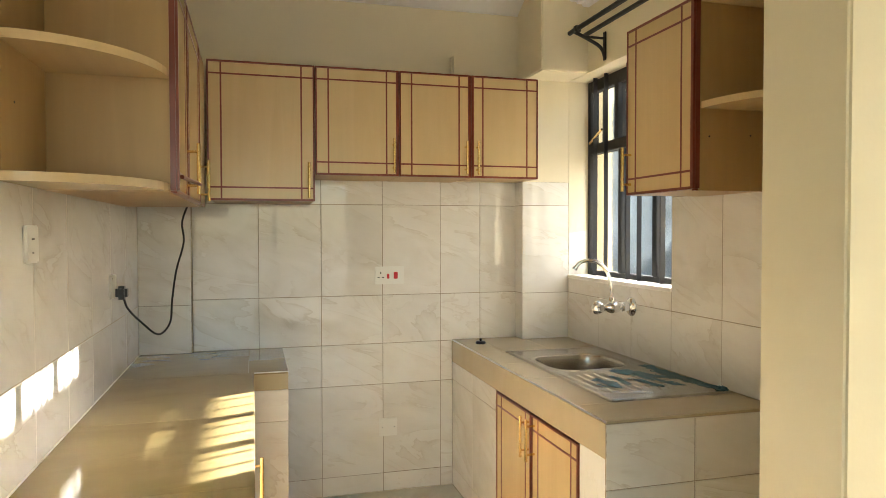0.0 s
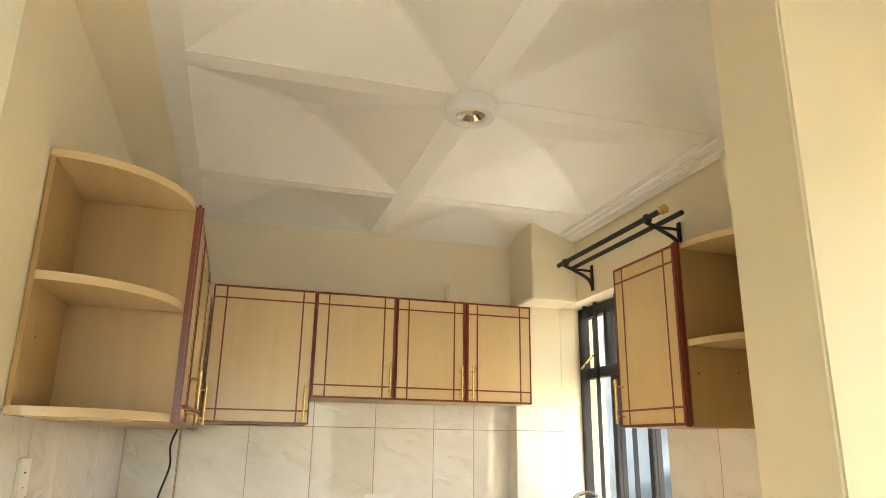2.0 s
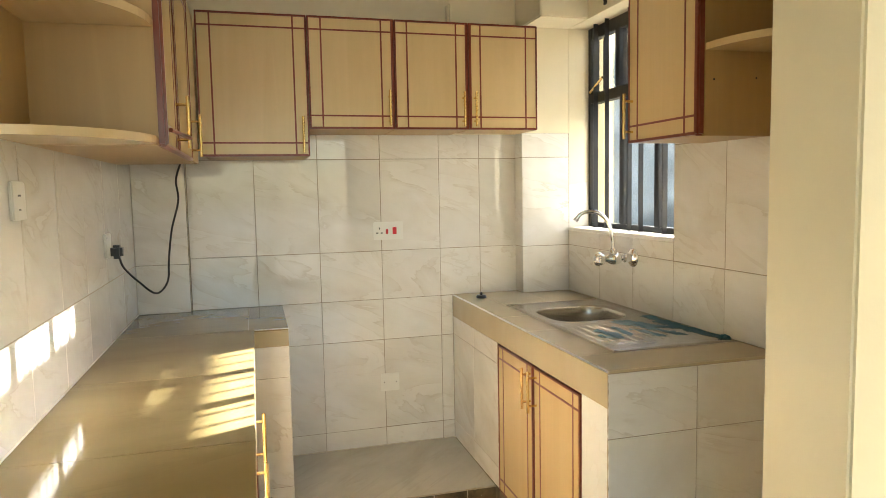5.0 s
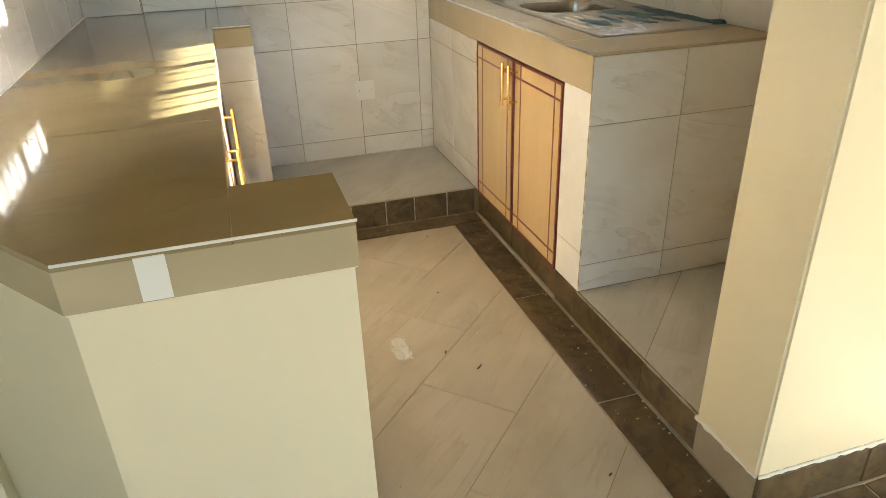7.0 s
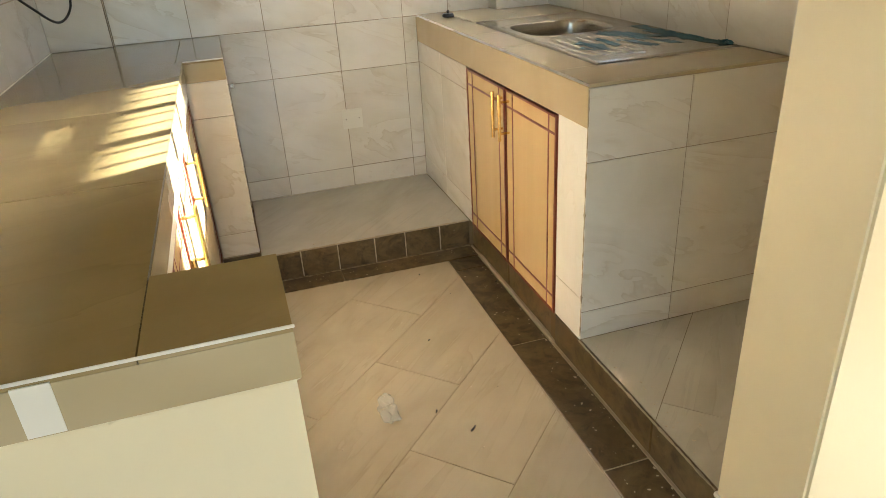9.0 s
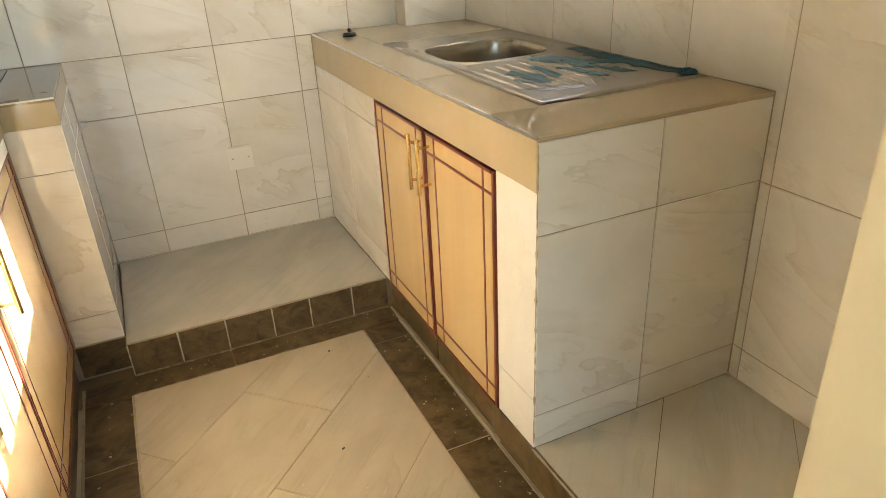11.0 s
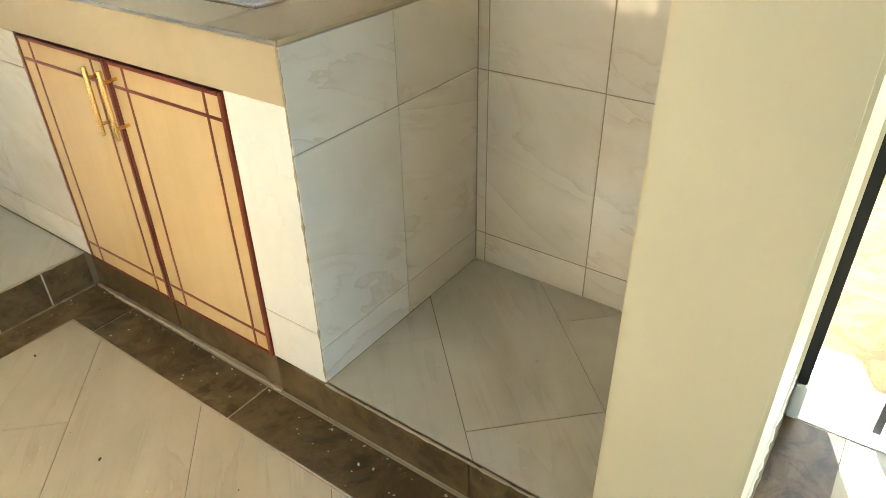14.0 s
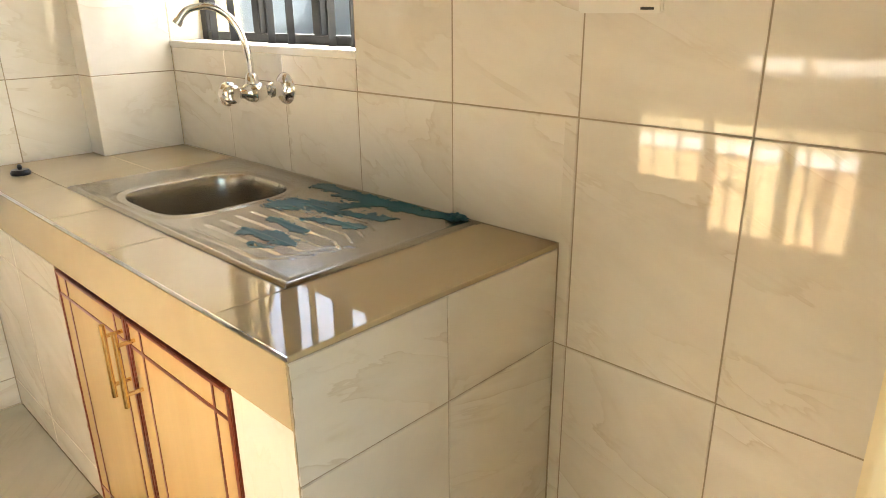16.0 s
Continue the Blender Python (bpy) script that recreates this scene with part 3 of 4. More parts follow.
# ---- sink counter ----
SX, SY, ZP, ZC = 1.19, 2.175, 0.118, 0.864
sc = thing("sink_counter", (1.49, 2.96, ZP), "tiled masonry sink counter with beige worktop edge", "counter")
part("body", boxes(((SX + G, SY + G, ZP), (XR - 0.002, SY + 0.08, ZC - 0.05)), ((SX + G, 3.094, ZP), (SX + 0.06, YB - 0.002, ZC - 0.05)), ((SX + G, SY + 0.08, ZP), (SX + 0.06, 2.34, ZC - 0.05)), ((SX + G, 2.34, 0.75), (SX + 0.06, 3.094, ZC - 0.05))), GROUT, sc)
part("apron", boxes(((SX - 0.0005, SY + 0.003, 0.752), (SX + 0.0035, YB, ZC - 0.008)), bevel=0.001), BEIGET, sc, "glossy beige tile apron")
part("stile", boxes(((SX + 0.0005, SY + 0.003, 0.255), (SX + T, 2.338, 0.751)), ((SX + 0.001, SY + 0.003, ZP), (SX + T, 2.338, 0.252))), WHITET, sc, "white tile strip")
tiles(sc, (SX + T, 0, 0), (0, -1, 0), (0, 0, 1), [-YB, -3.42, -3.098], [ZP, 0.21, 0.66, 0.75], TILE)
tiles(sc, (0, SY + T, 0), (1, 0, 0), (0, 0, 1), [SX + 0.001, 1.49, XR], [ZP, 0.21, 0.66, ZC - 0.01], TILE)
part("slab", boxes(((SX + 0.003, SY + 0.003, ZC - 0.05), (1.335, YB, ZC - 0.0075)), ((1.335, SY + 0.003, ZC - 0.05), (XR, 2.40, ZC - 0.0075)), ((1.335, 3.29, ZC - 0.05), (XR, YB, ZC - 0.0075))), MORTAR, sc)
tiles(sc, (0, 0, ZC - 0.008), (1, 0, 0), (0, 1, 0), [SX, XR], [SY, 2.365], BEIGET, thick=0.008, gap=0.0014)
tiles(sc, (0, 0, ZC - 0.008), (1, 0, 0), (0, 1, 0), [SX, 1.316], [2.365, 2.765, 3.06, 3.36, YB], BEIGET, thick=0.008, gap=0.0014)
tiles(sc, (0, 0, ZC - 0.008), (1, 0, 0), (0, 1, 0), [1.316, 1.55, XR], [3.325, YB], BEIGET, thick=0.008, gap=0.0014)
part("edge_trim", boxes(((SX - 0.0015, SY - 0.001, ZC - 0.006), (SX + 0.002, YB, ZC + 0.0006)), bevel=0.0005), CHROME, sc, "thin metal edge strip")

sink_cab = thing("base_cabinet", (1.3, 2.72, 0.11), "light oak sink cabinet with two inlaid doors", "cabinet", "base cabinets")
part("frame", boxes(((SX + 0.019, 2.345, 0.1125), (SX + 0.05, 3.09, 0.128)), ((SX + 0.019, 3.076, 0.128), (SX + 0.05, 3.092, 0.748)), ((SX + 0.019, 2.342, 0.128), (SX + 0.05, 2.35, 0.748)), ((SX + 0.019, 2.35, 0.735), (SX + 0.05, 3.076, 0.748))), WOOD, sink_cab)
cabinet_door(sink_cab, basis(Vector((SX, 3.088, 0.114)), (0, -1, 0), (0, 0, 1)), 0.368, 0.632, 1, low=False, thick_side=1)
cabinet_door(sink_cab, basis(Vector((SX, 2.716, 0.114)), (0, -1, 0), (0, 0, 1)), 0.374, 0.632, -1, low=False, thick_side=1)


def sink_height(x, y):
    """Height of the pressed steel at x, y above the counter."""
    h = 0.006
    e = min(x - 1.316, 1.785 - x, y - 2.366, 3.324 - y)
    if e < 0.012:
        h -= 0.005 * (1 - max(e, 0) / 0.012) ** 2
    elif e < 0.035:
        h -= 0.004 * math.sin((e - 0.012) / 0.023 * math.pi / 2)
    else:
        h -= 0.004
    bx, by = (x - 1.530) / 0.166, (y - 3.013) / 0.157
    r = (abs(bx) ** 3.6 + abs(by) ** 3.6) ** (1 / 3.6)
    if r < 1.18:
        h += 0.003 * max(0, 1 - abs(r - 1.1) / 0.08)
    if r < 1.0:
        s = min(1, (1 - r) / 0.13)
        h -= 0.15 * (s * s * (3 - 2 * s)) + 0.006 * (1 - r)
    for k in range(8):
        rx = 1.362 + k * 0.038
        y1, y0 = 2.80 - 0.010 * abs(k - 3.5), 2.43 + 0.012 * abs(k - 3)
        bend = max(0.0, y0 + 0.05 - y) * (0.9 if k < 4 else -0.5)
        off = x - rx - bend
        if y0 < y < y1 and abs(off) < 0.0065:
            fade = min(1.0, (y - y0) / 0.01, (y1 - y) / 0.02)
            h += 0.0024 * fade * math.cos(off / 0.0065 * math.pi / 2)
    return h


def sheet(x0, x1, y0, y1, step, height, keep=None):
    bm = bmesh.new()
    nx, ny = round((x1 - x0) / step), round((y1 - y0) / step)
    grid = [[bm.verts.new((x0 + (x1 - x0) * i / nx, y0 + (y1 - y0) * j / ny, 0)) for j in range(ny + 1)] for i in range(nx + 1)]
    for col in grid:
        for v in col:
            v.co.z = ZC + height(v.co.x, v.co.y)
    for i in range(nx):
        for j in range(ny):
            c = grid[i][j].co
            if keep is None or keep(c.x + step / 2, c.y + step / 2):
                bm.faces.new((grid[i][j], grid[i + 1][j], grid[i + 1][j + 1], grid[i][j + 1]))
    bmesh.ops.delete(bm, geom=[v for v in bm.verts if not v.link_faces], context="VERTS")
    return bm


def film_here(x, y):
    """Ragged rest of the blue protective film on the drainboard."""
    n = 0.7 * noise.noise(Vector((x * 40, y * 22, 3.1))) + 0.6 * noise.noise(Vector((x * 110, y * 60, 7.0))) + 0.45 * noise.noise(Vector((x * 260, y * 190, 1.0)))

    def streak(xa, ya, xb, yb, w, raw=1.0):
        t = min(1, max(0, ((x - xa) * (xb - xa) + (y - ya) * (yb - ya)) / ((xb - xa) ** 2 + (yb - ya) ** 2)))
        return math.hypot(x - xa - t * (xb - xa), y - ya - t * (yb - ya)) < w * (1 + raw * n)

    here = streak(1.742, 2.86, 1.752, 2.70, 0.017) or streak(1.735, 2.74, 1.752, 2.55, 0.024) or streak(1.745, 2.56, 1.772, 2.40, 0.017, 0.9)
    here = here or streak(1.60, 2.79, 1.655, 2.67, 0.036, 1.3) or streak(1.655, 2.69, 1.735, 2.62, 0.019, 1.4) or streak(1.635, 2.64, 1.672, 2.53, 0.016, 1.4)
    here = here or streak(1.432, 2.67, 1.452, 2.55, 0.019, 1.3) or streak(1.515, 2.70, 1.50, 2.58, 0.012, 1.5) or streak(1.565, 2.64, 1.60, 2.52, 0.014, 1.3) or streak(1.40, 2.60, 1.41, 2.55, 0.010, 1.5)
    return here and 1.33 < x < 1.783


sink = thing("kitchen_sink", (1.55, 2.85, ZC), "stainless steel sink with drainboard and torn blue film", "sink")
sink_ob = part("basin", sheet(1.316, 1.785, 2.366, 3.324, 0.0024, sink_height), STEEL, sink, "brushed stainless steel basin", smooth=True)
part("film", sheet(1.35, 1.785, 2.37, 2.93, 0.0022, lambda x, y: sink_height(x, y) + 0.0009, film_here), FILM, sink, "torn blue protective film", smooth=True)
bm = bmesh.new()
bmesh.ops.create_icosphere(bm, subdivisions=4, radius=1.0)
for v in bm.verts:
    k = 1 + 0.9 * noise.noise(v.co * 3.1) + 0.4 * noise.noise(v.co * 8)
    v.co = Vector((1.768 + 0.009 * k * v.co.x, 2.412 + 0.022 * k * v.co.y, ZC + 0.008 + 0.006 * k * v.co.z))
part("film_roll", bm, FILM, sink, "crumpled end of the blue film")
part("drain", tube(bmesh.new(), [(1.53, 3.02, ZC - 0.158), (1.53, 3.02, ZC - 0.150)], [0.035, 0.03], 20), CHROME, sink, "round drain", smooth=True)

plug = thing("sink_plug", (1.286, 3.58, ZC), "small black rubber sink plug on the counter", "plug")
part("stopper", tube(bmesh.new(), [(1.286, 3.58, ZC), (1.286, 3.58, ZC + 0.006), (1.286, 3.58, ZC + 0.014)], [0.024, 0.026, 0.021], 16), BLACKP, plug, smooth=True)
part("knob", tube(bmesh.new(), [(1.286, 3.58, ZC + 0.014), (1.286, 3.58, ZC + 0.022), (1.286, 3.58, ZC + 0.028)], [0.005, 0.007, 0.003], 10), BLACKP, plug, smooth=True)

# wall tap
TY, TZ = 3.03, 1.088
tap = thing("kitchen_tap", (XR, TY, TZ), "chrome wall mounted kitchen tap with swan neck spout", "tap")
part("flange", tube(bmesh.new(), [(XR - d, TY, TZ) for d in (0.0, 0.004, 0.010, 0.016, 0.022)], [0.040, 0.041, 0.038, 0.028, 0.016], 28), CHROME, tap, smooth=True)
part("union_nut", tube(bmesh.new(), [(XR - d, TY, TZ) for d in (0.020, 0.024, 0.044, 0.048)], [0.016, 0.021, 0.021, 0.016], 6), CHROME, tap, "hexagonal chrome nut")
part("body", tube(bmesh.new(), [(XR - d, TY, TZ) for d in (0.046, 0.058, 0.066, 0.080, 0.100, 0.116, 0.126, 0.140)], [0.013, 0.014, 0.020, 0.026, 0.027, 0.021, 0.014, 0.012], 20), CHROME, tap, smooth=True)
part("collar", tube(bmesh.new(), [(XR - 0.098, TY, TZ + d) for d in (0.020, 0.026, 0.040, 0.046)], [0.018, 0.0175, 0.0145, 0.010], 18), CHROME, tap, smooth=True)
kn = bmesh.new()
prof = [(0.136, 0.010), (0.142, 0.020), (0.152, 0.027), (0.166, 0.028), (0.178, 0.024), (0.186, 0.014), (0.188, 0.002)]
rows = [[kn.verts.new((XR - d, TY + r * (1 + 0.10 * math.cos(5 * a)) * math.cos(a), TZ + r * (1 + 0.10 * math.cos(5 * a)) * math.sin(a))) for a in (2 * math.pi * k / 40 for k in range(40))] for d, r in prof]
for p, q in zip(rows, rows[1:]):
    for k in range(40):
        kn.faces.new((p[k], p[(k + 1) % 40], q[(k + 1) % 40], q[k]))
kn.faces.new(rows[0][::-1])
kn.faces.new(rows[-1])
part("knob", kn, CHROME, tap, "lobed chrome knob", smooth=True)
neck = smooth_line([(1.69, TY, TZ + 0.01), (1.69, TY, TZ + 0.08), (1.672, TY + 0.01, TZ + 0.155), (1.63, TY + 0.03, TZ + 0.198), (1.575, TY + 0.05, TZ + 0.195), (1.545, TY + 0.06, TZ + 0.162)])
part("spout", tube(bmesh.new(), neck, 0.0085, 12), CHROME, tap, smooth=True)
part("nozzle", tube(bmesh.new(), [neck[-3], neck[-1]], 0.0115, 12), CHROME, tap, smooth=True)

# ---- left counter ----
lc = thing("kitchen_counter", (0.0, 2.5, 0.0), "masonry kitchen counter with polished olive worktop and painted end", "counter")
LX = 0.213
bm = prism(bmesh.new(), [(0.370, 1.360), (0.370, 1.540), (0.12, 1.540), (0.12, 1.70), (XL - 0.01, 1.71), (-0.002, 1.360)], 0.0, 0.79)
part("end_wall", bm, CREAM, lc, "cream painted counter end")
bm = prism(bmesh.new(), [(0.376, 1.354), (0.376, 1.5452), (LX, 1.5452), (LX, 3.185), (0.344, 3.185), (0.344, YB), (XL, YB), (XL, 1.712), (-0.005, 1.354)], 0.787, 0.850)
part("slab", bm, APRON, lc, "olive beige tile worktop edge")
tops = (("worktop_tile", [(LX + 0.001, 1.3545), (0.3755, 1.3545), (0.3755, 1.5445), (LX + 0.001, 1.5445)]),
        ("worktop_tile", [(-0.005, 1.3545), (LX - 0.001, 1.3545), (LX - 0.001, 1.94), (XL, 1.94), (XL, 1.712)]),
        ("worktop_tile", [(XL, 1.943), (LX - 0.001, 1.943), (LX - 0.001, 2.54), (XL, 2.54)]),
        ("worktop_tile", [(XL, 2.543), (LX - 0.001, 2.543), (LX - 0.001, 3.184), (XL, 3.184)]),
        ("worktop_tile", [(XL, 3.187), (0.19, 3.187), (0.19, YB), (XL, YB)]),
        ("worktop_tile", [(0.193, 3.187), (0.3435, 3.187), (0.3435, YB), (0.193, YB)]))
for nm, o in tops:
    bm = prism(bmesh.new(), o, 0.8502, 0.860)
    part(nm, bm, OLIVE, lc)
for lo, hi in (((-0.004, 1.3515, 0.8565), (0.378, 1.3535, 0.8608)), ((LX, 3.1825, 0.8565), (0.346, 3.1845, 0.8608))):
    part("edge_trim", boxes((lo, hi), bevel=0.0005), PLASTIC, lc, "thin white edge strip")
part("patch_tile", boxes(((0.09, 1.3525, 0.789), (0.128, 1.3545, 0.852))), PLASTIC, lc, "white tile scrap in the worktop edge")
part("pier", boxes(((0.15, 3.185 + G, 0.0), (0.344 - G, YB - 0.001, 0.787))), GROUT, lc)
tiles(lc, (0, 3.185 + T, 0), (1, 0, 0), (0, 0, 1), [0.205, 0.344], [ZP, 0.21, 0.66, 0.787], TILE)
tiles(lc, (0.344 - T, 0, 0), (0, 1, 0), (0, 0, 1), [3.186, 3.45, YB], [ZP, 0.21, 0.66, 0.787], TILE)

for y0, y1, hand in ((1.548, 1.856, 1), (1.859, 2.13, -1), (2.14, 2.535, -1), (2.54, 3.18, -1)):
    c = thing("base_cabinet", (0.0, (y0 + y1) / 2, 0.11), "light oak base cabinet with dark red inlaid door", "cabinet", "base cabinets")
    part("body", boxes(((0.06, y0 + 0.001, 0.11), (0.180, y1 - 0.001, 0.735)), bevel=0.001), INNER, c)
    cabinet_door(c, basis(Vector((0.20, y0, 0.112)), (0, 1, 0), (0, 0, 1)), y1 - y0, 0.62, hand, low=False)
structure("trim_fascia", boxes(((0.12, 1.546, 0.737), (0.205, 3.185, 0.787))), PLASTER, "white strip under the worktop", "trim")
structure("baseboard_west", boxes(((0.06, 1.546, 0.0), (0.185, 3.185, 0.108))), DARK, "dark slate kick board under the cabinets", "baseboard")

# ---- raised platforms ----
plat = structure("floor_platform", boxes(((0.344, 3.13 + T, 0.0), (SX + 0.05, YB, ZP - 0.004)), ((SX + T, 1.55, 0.0), (XR, SY + 0.2, ZP - 0.0022)), ((SX + 0.016, 2.34, 0.0), (XR, YB, ZP - 0.006))), JOINT, "low raised platform with grey tiles and dark slate risers", "platform")
structure("wall_divider_foot", boxes(((1.187, 1.35, 0.0), (1.99, 1.55, 0.118))), MORTAR, "foot of the short wall behind the slate skirting", "wall")

# ---- lamp, rails and small things ----
lamp = thing("ceiling_light", (0.80, 2.225, CEIL), "round white surface mounted ceiling downlight", "ceiling light")


def ring(profile, n=28):
    """A turned shape about the lamp's axis: profile of (radius, z)."""
    bm = bmesh.new()
    rows = [[bm.verts.new((0.80 + r * math.cos(2 * math.pi * k / n), 2.225 + r * math.sin(2 * math.pi * k / n), z)) for k in range(n)] for r, z in profile]
    for a, b in zip(rows, rows[1:]):
        for k in range(n):
            bm.faces.new((a[k], a[(k + 1) % n], b[(k + 1) % n], b[k]))
    return bm


part("housing", ring([(0.03, CEIL), (0.074, CEIL), (0.074, CEIL - 0.006), (0.080, CEIL - 0.006), (0.080, CEIL - 0.052), (0.077, CEIL - 0.056), (0.052, CEIL - 0.056), (0.050, CEIL - 0.053), (0.03, CEIL - 0.02)]), PLASTIC, lamp, "white round housing", smooth=True)
part("reflector", ring([(0.0515, CEIL - 0.054), (0.046, CEIL - 0.046), (0.026, CEIL - 0.034), (0.012, CEIL - 0.032)], 20), STEEL, lamp, "silver faceted reflector")
part("chip", ring([(0.0125, CEIL - 0.0325), (0.006, CEIL - 0.035), (0.001, CEIL - 0.035)], 16), paint("yellow_phosphor", (0.75, 0.68, 0.12), 0.5), lamp, "yellow light chip")

rail = thing("curtain_rail", (1.72, 2.85, 2.30), "black double curtain rail above the kitchen window", "curtain rail")
part("rod", tube(bmesh.new(), [(1.645, 2.47, 2.338), (1.645, 3.345, 2.338)], 0.011, 14), BLACK, rail, smooth=True)
part("rod", tube(bmesh.new(), [(1.695, 2.41, 2.318), (1.695, 3.30, 2.318)], 0.010, 14), BLACK, rail, smooth=True)
part("finial", tube(bmesh.new(), [(1.645, 2.435, 2.338), (1.645, 2.44, 2.338), (1.645, 2.462, 2.338), (1.645, 2.472, 2.338)], [0.008, 0.017, 0.017, 0.012], 14), BRASS, rail, "brass finial", smooth=True)
for y in (2.56, 3.27):
    arm = smooth_line([(1.789, y, 2.215), (1.765, y, 2.262), (1.70, y, 2.296), (1.635, y, 2.322)], 6)
    bm = tube(bmesh.new(), arm, 0.008, 10)
    box(bm, (1.782, y - 0.011, 2.205), (1.7896, y + 0.011, 2.335), 0.002)
    tube(bm, [(1.785, y, 2.305), (1.69, y, 2.306)], 0.006, 8)
    box(bm, (1.632, y - 0.012, 2.322), (1.66, y + 0.012, 2.352), 0.003)
    part("bracket", bm, BLACK, rail)


def plate(name, m, w, h, label, category, holes=(), rockers=()):
    """A white plastic wall plate with dark socket holes and red rockers."""
    t = thing(name, m.translation, label, category)
    part("faceplate", boxes(((-w / 2, -h / 2, 0), (w / 2, h / 2, 0.009)), bevel=0.003, m=m), PLASTIC, t)
    for x, y, a, b in holes:
        part("socket_hole", boxes(((x - a / 2, y - b / 2, 0.008), (x + a / 2, y + b / 2, 0.0095)), m=m), BLACKP, t)
    for x, y, a, b in rockers:
        part("rocker", boxes(((x - a / 2, y - b / 2, 0.008), (x + a / 2, y + b / 2, 0.0125)), bevel=0.0015, m=m), REDP, t, "red rocker switch")
    return t


PINS = [(-0.045, 0.012, 0.005, 0.010), (-0.056, -0.010, 0.010, 0.005), (-0.034, -0.010, 0.010, 0.005)]
plate("cooker_socket", basis(Vector((0.865, YB, 1.198)), (1, 0, 0), (0, 0, 1)), 0.148, 0.088, "white cooker socket plate with two red switches", "socket", PINS, [(-0.008, -0.004, 0.012, 0.024), (0.030, 0.0, 0.020, 0.034)])
plate("blank_plate", basis(Vector((0.855, YB, 0.441)), (1, 0, 0), (0, 0, 1)), 0.092, 0.09, "white blank wall plate above the platform", "wall plate", [(-0.03, 0.0, 0.004, 0.004), (0.03, 0.0, 0.004, 0.004)])
plate("light_switch", basis(Vector((XL, 2.187, 1.385)), (0, 1, 0), (0, 0, 1)), 0.088, 0.088, "white light switch plate on the tiled wall", "switch", [(0.0, 0.012, 0.02, 0.004), (0.0, -0.02, 0.012, 0.003)])
plate("wall_socket", basis(Vector((XL, 3.13, 1.215)), (0, 1, 0), (0, 0, 1)), 0.088, 0.088, "white wall socket with a black plug in it", "socket", [(-0.03, 0.03, 0.006, 0.003)])
plate("water_switch", basis(Vector((XR, 2.08, 1.315)), (0, -1, 0), (0, 0, 1)), 0.148, 0.088, "white switch plate on the tiled wall beside the cabinet", "switch", [(0.05, -0.037, 0.022, 0.004)])
cord = thing("power_plug", (XL + 0.02, 3.16, 1.20), "black power plug with its cord hanging from the cabinet", "plug")
part("plug_body", boxes(((XL + 0.0095, 3.135, 1.165), (XL + 0.05, 3.18, 1.215)), bevel=0.01), BLACKP, cord)
wire = smooth_line([(XL + 0.035, 3.16, 1.168), (XL + 0.045, 3.19, 1.125), (XL + 0.08, 3.26, 1.065), (XL + 0.13, 3.34, 1.005), (XL + 0.165, 3.42, 1.04), (XL + 0.17, 3.46, 1.13), (XL + 0.185, 3.48, 1.25), (XL + 0.215, 3.49, 1.37), (XL + 0.21, 3.495, 1.46), (XL + 0.245, 3.50, 1.56)], 8)
part("cord", tube(bmesh.new(), wire, 0.0042, 8), BLACKP, cord, smooth=True)
pipe = thing("wall_pipe", (1.215, 3.72, 2.135), "short white pipe stub standing on the cabinets", "pipe")
part("sleeve", boxes(((1.178, 3.70, TOPZ), (1.252, YB + T, 2.295)), bevel=0.008), CREAM, pipe)

wrap = thing("plastic_wrap", (0.617, 2.21, 0.0), "crumpled clear plastic wrapper on the floor", "litter")
bm = bmesh.new()
bmesh.ops.create_icosphere(bm, subdivisions=3, radius=0.034)
for v in bm.verts:
    k = 1 + 0.9 * noise.noise(v.co * 45)
    v.co = Vector((0.617 + v.co.x * 0.8 * k, 2.21 + v.co.y * 1.5 * k, 0.012 + v.co.z * 0.25 * k))
part("wrapper", bm, WRAP, wrap)
bracket = thing("wall_hook", (0.36, 3.745, 0.651), "tiny metal hook on the tiled wall", "hook")
part("hook_plate", boxes(((0.350, 3.738, 0.643), (0.366, YB, 0.662)), bevel=0.003), STEEL, bracket)
for x, y, s, r in ((1.172, 2.79, 0.008, 0.4), (1.18, 2.665, 0.007, 1.2), (0.813, 2.054, 0.012, 0.5), (0.74, 2.16, 0.006, 1.0), (0.96, 1.55, 0.006, 0.2)):
    d = thing("debris", (x, y, 0), "tiny dark scrap of debris on the floor", "debris", "floor debris")
    part("scrap", tube(bmesh.new(), [(x - s * math.cos(r), y - s * math.sin(r), 0.004), (x, y, 0.007), (x + s * math.cos(r + 0.5), y + s * math.sin(r + 0.5), 0.004)], 0.0025, 6), BLACKP, d)

for _ob, _a, _b in ((shelf_r, (1.533, 2.1775, 1.697), (1.533, 2.1765, 1.697)), (shelf_r, (1.679, 2.1775, 1.704), (1.679, 2.1765, 1.704)), (shelf_l, (XL + 0.0122, 2.062, 1.689), (XL + 0.0132, 2.062, 1.689))):
    part("peg_hole", tube(bmesh.new(), [_a, _b], 0.003, 10), BLACKP, _ob, "small dark screw hole")


